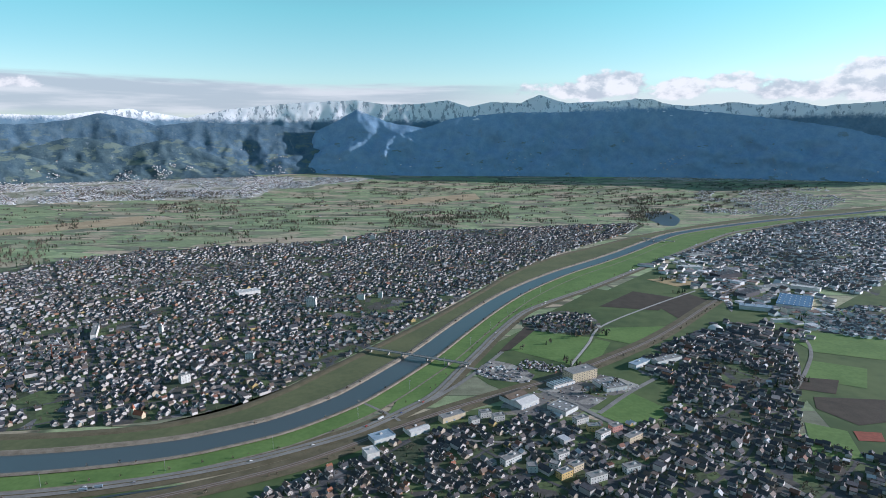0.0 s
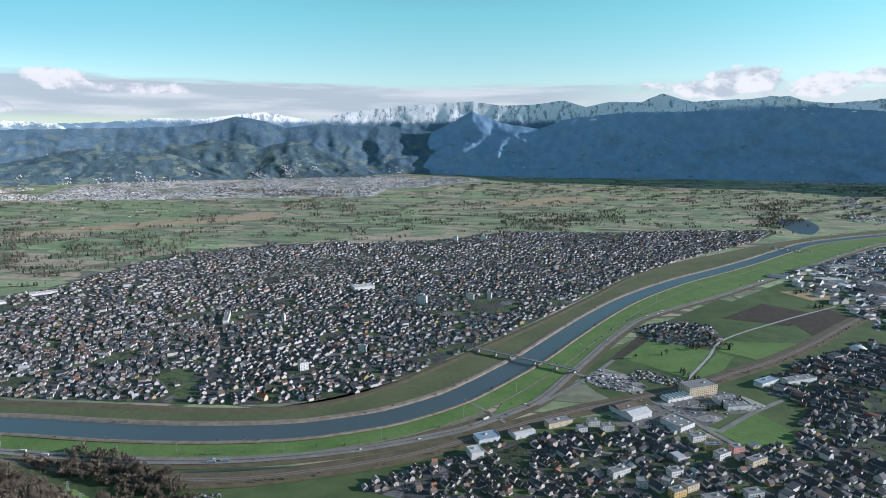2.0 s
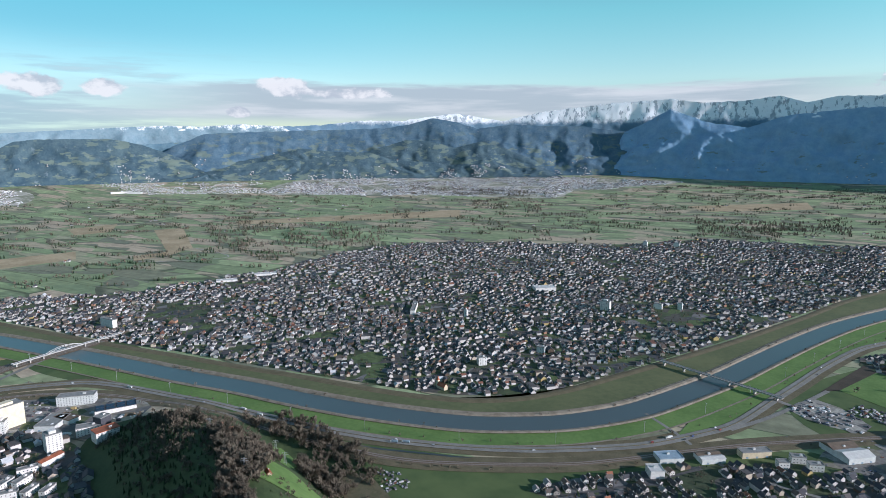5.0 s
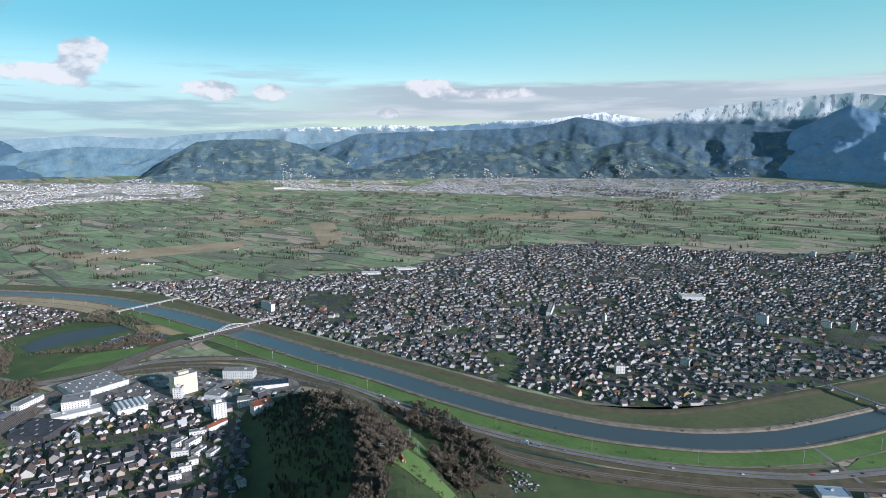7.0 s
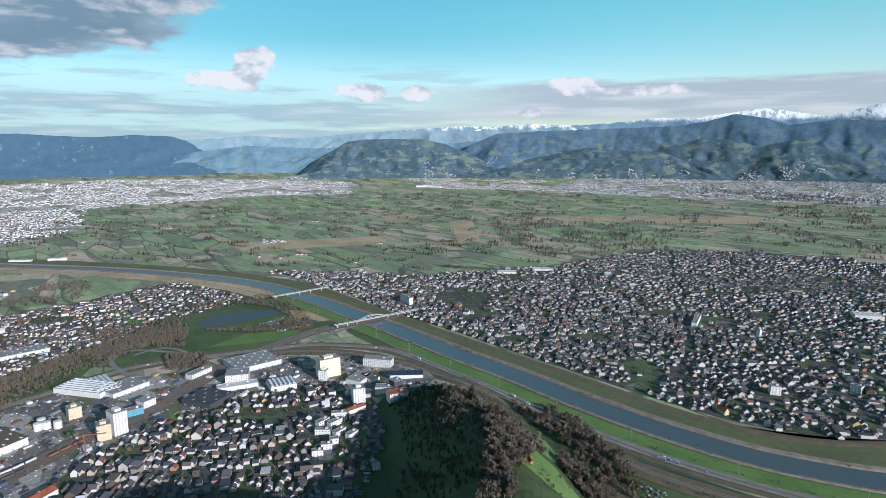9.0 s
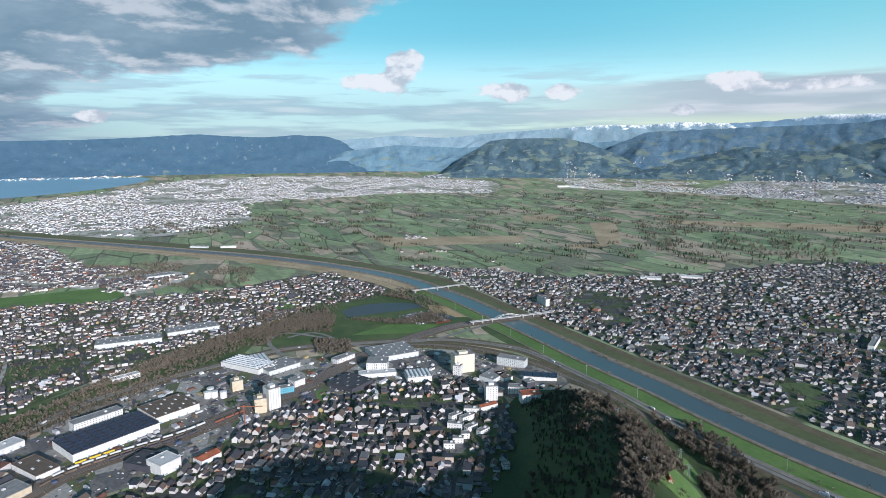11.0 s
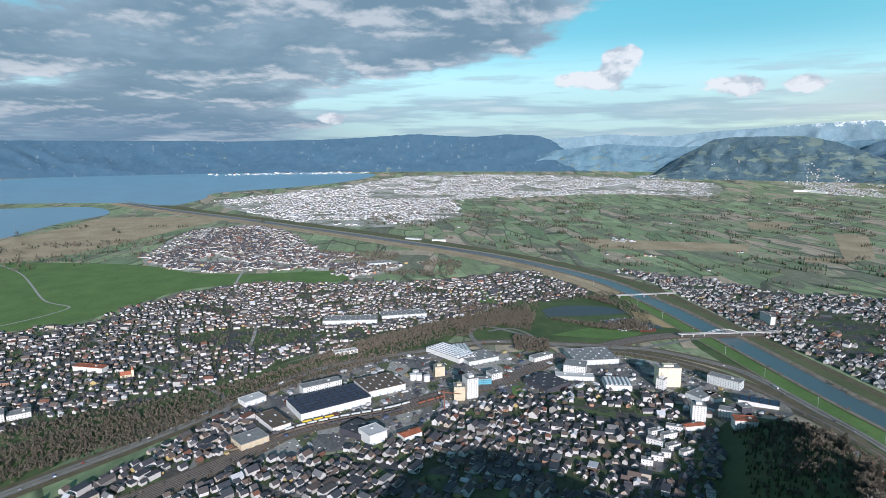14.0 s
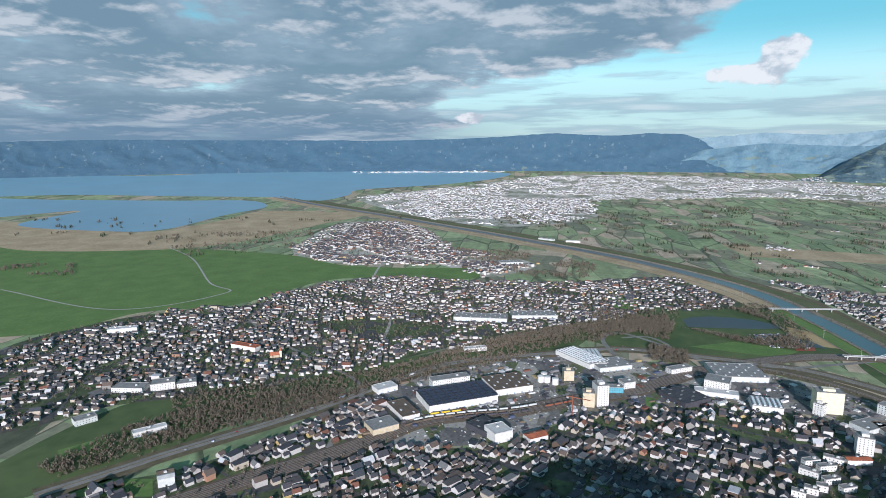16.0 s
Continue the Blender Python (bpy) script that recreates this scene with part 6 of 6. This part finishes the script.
for poly, count in KNOLL:
    for x, y in scatter(poly, count, rng):
        src = tree_kinds[rng.randrange(4)]
        s = rng.uniform(0.75, 1.15)
        copy = copy_thing(src, pose(x, y, ground_z(x, y), 0, 0, rng.uniform(0, 360)))
        copy.scale = (s, s, s)
for poly, count in KNOLL:
    trees("knoll_wood", scatter(poly, count * 2, rng), rng, (6, 11.5), 0.04, "dense bare wood on the knoll", 60)
trees("knoll_wood", scatter([(-569, 334), (-595, 405), (-523, 428), (-471, 440), (-400, 400), (-385, 350), (-395, 340), (-410, 315), (-430, 300), (-480, 320), (-530, 326)], 480, rng), rng, (3.5, 7), 0.16, "dense bare wood on the shaded side of the knoll", 60)
trees("knoll_wood", scatter([(-479, 487), (-430, 491), (-375, 475), (-328, 445), (-296, 440), (-288, 410), (-309, 394), (-326, 382), (-345, 400), (-410, 470), (-459, 472)], 200, rng), rng, (5, 9), 0.0, "belt of bare trees along the foot of the knoll", 60)
# mostly conifers, added so that dark needles deepen the flank's shade
trees("knoll_wood", scatter([(-575, 345), (-565, 400), (-500, 412), (-440, 380), (-400, 345), (-365, 310), (-330, 280), (-360, 240), (-424, 268), (-520, 318)], 760, rng), rng, (3.5, 7.0), 0.62, "conifers and scrub added to darken the shaded side of the knoll", 50)
SLOPE = [(-370, 400), (-300, 440), (-262, 400), (-275, 340), (-320, 280), (-345, 300), (-330, 350)]
trees("knoll_scrub", [q for q in scatter(SLOPE, 420, rng) if noise.noise(Vector((q[0] / 22, q[1] / 22, 1.0))) > 0.05], rng, (1.6, 4.5), 0.15, "scrub and fruit trees on the slope", 40)
for k, t in enumerate(tree_kinds):
    x, y = (-395 + 9 * k, 345 - 5 * k)
    t.matrix_basis = pose(x, y, ground_z(x, y))

# farmsteads and barns scattered over the plain
verts, faces, slots = [], [], []
for x, y in scatter(PLAIN, 110, rng):
    for k in range(rng.choice((1, 1, 2, 3))):
        hx, hy = x + rng.uniform(-16, 16), y + rng.uniform(-16, 16)
        wv, wf, rv, rf = house_geometry(rng.uniform(4, 6), rng.uniform(6, 12), rng.uniform(2.6, 4), rng.uniform(1.6, 2.6), 0.4)
        an = radians(28 + rng.choice((0, 90)) + rng.uniform(-8, 8))
        ca, sa, z0 = math.cos(an), math.sin(an), ground_z(hx, hy) - 0.3
        for vs, fs, slot in ((wv, wf, 0), (rv, rf, 1)):
            b = len(verts)
            verts += [(hx + p * ca - q * sa, hy + p * sa + q * ca, z0 + z) for p, q, z in vs]
            faces += [tuple(b + i for i in f) for f in fs]
            slots += [slot] * len(fs)
tagged(mesh_object("farm_buildings", verts, faces, [M["wall"], M["roof"]], slots), "scattered farmhouses and barns on the plain", "farms", kind="stuff")

# ---- the nearest houses, one by one ----
def house_kind(i, w, d, h, rise):
    """A small gabled house: walls, tiled roof, chimney, windows and a door."""
    wv, wf, rv, rf = house_geometry(w, d, h, rise, 0.45)
    ob = thing("house", 0, 0, 0, "small detached gabled house with tiled roof and garden", "house", "houses of the near quarter")
    part("body", mesh_from("body", wv, wf, M["wall_one"]), None, ob)
    part("roof", mesh_from("roof", rv, rf, M["roof_one"]), None, ob)
    part("chimney", shape("chimney", (w * 0.12, w * 0.12 + 0.45, d * 0.18, d * 0.18 + 0.45, h + rise * 0.5, h + rise + 0.5)), M["w_pale"], ob)
    for s in (-1, 1):
        part("window", WINDOW, None, ob, at=pose(s * w * 0.24, -d / 2, h * 0.5))
        part("window", WINDOW, None, ob, at=pose(s * w / 2, 0, h * 0.42, 0, 0, s * 90))
    part("door", shape("door", (-0.35, 0.35, -d / 2 - 0.06, -d / 2 + 0.05, 0.25, 1.35)), M["wood"], ob)
    return ob


house_kinds = [house_kind(i, *k) for i, k in enumerate(((4.7, 5.8, 2.7, 1.8), (5.2, 6.4, 3.0, 2.1), (4.3, 5.5, 2.4, 1.9), (5.6, 7.4, 3.4, 1.9)))]
for i, (x, y, ang) in enumerate(NEAR_HOUSES):
    m = pose(x, y, ground_z(x, y) - 0.25, 0, 0, ang)
    if i < 4:
        house_kinds[i].matrix_basis = m
    else:
        ob = copy_thing(house_kinds[rng.randrange(4)], m)
        s = rng.uniform(0.76, 0.98)
        ob.scale = (s, s, s * 1.1)
# farmhouses on the knoll
for x, y, ang in ((-453, 389, 30), (-446, 396, 120), (-329, 325, 60)):
    ob = thing("farmhouse", x, y, ang, "farmhouse with a faded red tiled roof on the knoll", "house", "farmhouses")
    wv, wf, rv, rf = house_geometry(4.2, 7, 2.2, 2.0, 0.4)
    part("body", mesh_from("body", wv, wf, M["w_beige"]), None, ob)
    part("roof", mesh_from("roof", rv, rf, M["r_red"]), None, ob)
    part("chimney", shape("chimney", (0.5, 0.95, 1.0, 1.45, 3.0, 4.7)), M["w_pale"], ob)

# ---- traffic ----
CAR = shape("body", (-1.5, 1.5, -0.62, 0.62, 0.22, 0.66), (-0.85, 0.9, -0.55, 0.55, 0.66, 1.02))
CAR.materials.append(M["car_paint"])
WHEELS = shape("wheel", (-0.22, 0.22, -0.09, 0.09, 0, 0.44))
WHEELS.materials.append(M["tyre"])


def car(x, y, z, ang):
    ob = thing("car", x, y, ang, "car on the motorway", "car", "cars on the motorway", z=z)
    part("body", CAR, None, ob)
    for a in (-0.95, 0.95):
        for b in (-0.58, 0.58):
            part("wheel", WHEELS, None, ob, at=pose(a, b, 0))
    return ob


def lorry(x, y, z, ang, mat):
    ob = thing("lorry", x, y, ang, "lorry with a box trailer on the motorway", "lorry", "lorries on the motorway", z=z)
    part("trailer", shape("trailer", (-4.0, 2.4, -0.8, 0.8, 0.6, 2.4)), M[mat], ob)
    part("cab", shape("cab", (2.6, 3.9, -0.75, 0.75, 0.3, 2.0)), M["w_white"], ob)
    for a in (-3.3, -2.5, 3.2):
        part("wheel", shape("wheel", (-0.33, 0.33, -0.82, 0.82, 0, 0.66)), M["tyre"], ob, at=pose(a, 0, 0))


hn = normals(highway_line)
for k in range(64):
    i = rng.randrange(40, len(highway_line) - 5)
    q, m = highway_line[i], hn[i]
    side = rng.choice((-4.2, -2.0, 2.0, 4.2))
    ang = math.degrees(math.atan2(-m[0], m[1]))
    p = q + m * side
    z = ground_z(p[0], p[1]) + 1.03
    if k % 5 == 0:
        lorry(p[0], p[1], z, ang, rng.choice(("w_white", "w_red", "w_pale", "r_bluegrey")))
    else:
        car(p[0], p[1], z, ang)

# ---- rails, trains, masts ----
for line, offs in ((smooth_line(RAIL, 10), (-1.6, 1.6)), (smooth_line(STATION, 10), (-9.5, -6.8, -4.2, -1.2, 1.8, 4.4, 7.2, 9.8))):
    for off in offs:
        tagged(ribbon("track", None, [(off - 0.75, 1.28), (off - 0.6, 1.34), (off + 0.6, 1.34), (off + 0.75, 1.28)], M["rail"], line=line), "pair of steel rails", "rails", kind="structure")
WAGON = shape("body", (-5.0, 5.0, -0.8, 0.8, 0.5, 2.0), (-4.9, 4.9, -0.65, 0.65, 2.0, 2.25))
BOGIE = shape("bogie", (-0.9, 0.9, -0.6, 0.6, 0, 0.5))
BOGIE.materials.append(M["tyre"])
st = smooth_line(STATION, 4)
sn = normals(st)


def wagon(i, off, mat, label):
    p = st[i] + sn[i] * off
    ob = thing("rail_wagon", p[0], p[1], math.degrees(math.atan2(-sn[i][0], sn[i][1])), label, "train", "rail wagons in the station", z=ground_z(p[0], p[1]) + 1.34)
    part("body", WAGON.copy(), M[mat], ob)
    for a in (-3.4, 3.4):
        part("bogie", BOGIE, None, ob, at=pose(a, 0, 0))


near = [i for i, q in enumerate(st) if -180 < q[1] < 60]
for off, mat, lo, hi in ((-4.2, "w_pale", 0.25, 0.75), (1.8, "r_brown", 0.35, 0.80), (7.2, "w_dark", 0.3, 0.6), (4.4, "rust", 0.1, 0.22), (-9.5, "yellow", 0.55, 0.68)):
    for j in range(int(len(near) * lo), int(len(near) * hi), 3):
        wagon(near[j], off, mat, "railway wagon standing in the station yard")

MAST = shape("pole", (-0.13, 0.13, -0.13, 0.13, -0.5, 13))
MAST.materials.append(M["steel"])
ARM = shape("arm", (-1.6, 1.6, -0.08, 0.08, 12.4, 12.6), (-1.6, -1.5, -0.05, 0.05, 11.8, 12.4), (1.5, 1.6, -0.05, 0.05, 11.8, 12.4))
ARM.materials.append(M["steel"])
for i in range(18, len(river_line), 7):
    q, m = river_line[i], rn[i]
    p = q + m * 47
    if p[0] > 200 or p[0] < -1400:
        continue
    ob = thing("power_mast", p[0], p[1], math.degrees(math.atan2(m[1], m[0])), "slim grey power mast on the river meadow", "mast", "power masts")
    part("pole", MAST, None, ob)
    part("arm", ARM, None, ob)


def pylon(x, y, h):
    """A small lattice pylon: four legs, cross braces and two arms."""
    ob = thing("pylon", x, y, 30, "steel lattice power pylon", "pylon", "pylons on the knoll")
    for sx in (-1, 1):
        for sy in (-1, 1):
            v = [(sx * 1.3 - 0.12, sy * 1.3, -0.5), (sx * 1.3 + 0.12, sy * 1.3, -0.5), (sx * 1.3, sy * 1.3 + 0.2, -0.5), (sx * 0.2 - 0.08, sy * 0.2, h), (sx * 0.2 + 0.08, sy * 0.2, h), (sx * 0.2, sy * 0.2 + 0.15, h)]
            part("leg", mesh_from("leg", v, [(0, 1, 4, 3), (1, 2, 5, 4), (2, 0, 3, 5)], M["steel"]), None, ob)
    for k in range(1, 7):
        s = 1.3 * (1 - k / 7) + 0.2
        part("brace", shape("brace", (-s, s, -s - 0.06, -s + 0.06, h * k / 7, h * k / 7 + 0.15), (-s, s, s - 0.06, s + 0.06, h * k / 7, h * k / 7 + 0.15)), M["steel"], ob)
    for z, w in ((h * 0.78, 3.2), (h * 0.92, 2.4)):
        part("arm", shape("arm", (-w, w, -0.1, 0.1, z, z + 0.25)), M["steel"], ob)


for x, y, h in ((-338, 310, 13), (-364, 381, 13), (-407, 414, 12), (-448, 372, 11)):
    pylon(x, y, h)


def crane(x, y, h, ang):
    ob = thing("tower_crane", x, y, ang, "orange-red tower crane on a building site", "crane", "tower cranes")
    part("mast", shape("mast", (-0.5, 0.5, -0.5, 0.5, -0.3, h)), M["rust"], ob)
    part("jib", shape("jib", (-7, 20, -0.4, 0.4, h - 2.2, h - 1.4)), M["rust"], ob)
    part("counterweight", shape("counterweight", (-7, -4.5, -0.7, 0.7, h - 4.2, h - 2.2)), M["concrete"], ob)


crane(-655, 40, 24, 70)
crane(-1190, 0, 22, 40)
crane(-560, 830, 20, 10)


# ---- small sheds, parked cars and goods on the yards, allotment cabins ----
M["goods"] = material("goods_and_sheds", by_island([(0.0, (0.42, 0.42, 0.42)), (0.2, (0.08, 0.08, 0.09)), (0.46, (0.20, 0.20, 0.21)), (0.66, (0.60, 0.60, 0.59)), (0.80, (0.16, 0.07, 0.05)), (0.86, (0.07, 0.09, 0.14)), (0.91, (0.17, 0.13, 0.09)), (0.975, (0.36, 0.28, 0.13))], 0.1))


def clutter(name, poly, count, size, high, label, category, turn):
    """Many small boxes with pitched or flat tops, in loose rows."""
    verts, faces = [], []
    for x, y in scatter(poly, count, rng):
        if any((x - a) ** 2 + (y - b) ** 2 < (rr - 4) ** 2 for a, b, rr in KEEP_OFF) or not far_from(x, y, st, 6):
            continue
        w, d, h = rng.uniform(*size), rng.uniform(*size) * 0.55, rng.uniform(*high)
        an = radians(turn + rng.choice((0, 90)) + rng.uniform(-6, 6))
        ca, sa, z0, b = math.cos(an), math.sin(an), ground_z(x, y) + 0.2, len(verts)
        for u, v, z in ((-w, -d, 0), (w, -d, 0), (w, d, 0), (-w, d, 0), (-w * .8, -d * .9, h), (w * .8, -d * .9, h), (w * .8, d * .9, h), (-w * .8, d * .9, h)):
            verts.append((x + u * ca / 2 - v * sa / 2, y + u * sa / 2 + v * ca / 2, z0 + z))
        faces += [tuple(b + k for k in f) for f in ((4, 5, 6, 7), (0, 1, 5, 4), (1, 2, 6, 5), (2, 3, 7, 6), (3, 0, 4, 7))]
    tagged(mesh_object(name, verts, faces, M["goods"]), label, category, kind="stuff")


WORKS = [(-560, -175), (-640, -225), (-700, -190), (-790, -100), (-870, 40), (-850, 130), (-820, 300), (-740, 400), (-640, 440), (-590, 400), (-600, 345), (-690, 320), (-700, 200), (-680, 90), (-640, 30), (-575, -50)]
clutter("parked_cars", WORKS, 1300, (1.7, 2.5), (0.6, 0.9), "rows of parked cars on the works yards", "cars", 30)
clutter("sheds", WORKS, 300, (3, 12), (1.2, 3.2), "small sheds, containers and stacked goods", "sheds", 30)
clutter("parked_lorries", [(40, 770), (60, 745), (110, 735), (120, 760), (95, 800), (70, 815)], 75, (2, 7), (0.8, 1.8), "parked lorries and cars at the bridge end", "lorries", 60)
clutter("parked_cars", [(60, 640), (90, 705), (150, 755), (200, 765), (250, 720), (200, 690), (150, 640)], 200, (1.7, 3), (0.6, 1.1), "parked cars and goods on the yard", "cars", 25)
clutter("cabins", [(96, 790), (110, 822), (165, 790), (178, 768), (150, 765)], 120, (2.2, 3.8), (1.4, 2.0), "small white allotment cabins", "cabins", 35)
clutter("cabins", [(-1000, 330), (-1010, 395), (-940, 400), (-935, 345)], 170, (2.6, 4.2), (1.2, 1.8), "white caravans and cabins beside the pond", "caravans", 20)
clutter("parked_cars", [(520, 1060), (600, 1230), (700, 1420), (620, 1470), (600, 1330), (560, 1200)], 300, (3, 6), (0.8, 2.4), "cars and goods on the factory yard", "cars", 25)
clutter("parked_cars", [(-304, 436), (-281, 446), (-258, 429), (-278, 407)], 60, (1.8, 3.2), (0.6, 1.2), "parked cars and vans beside the road", "cars", 50)
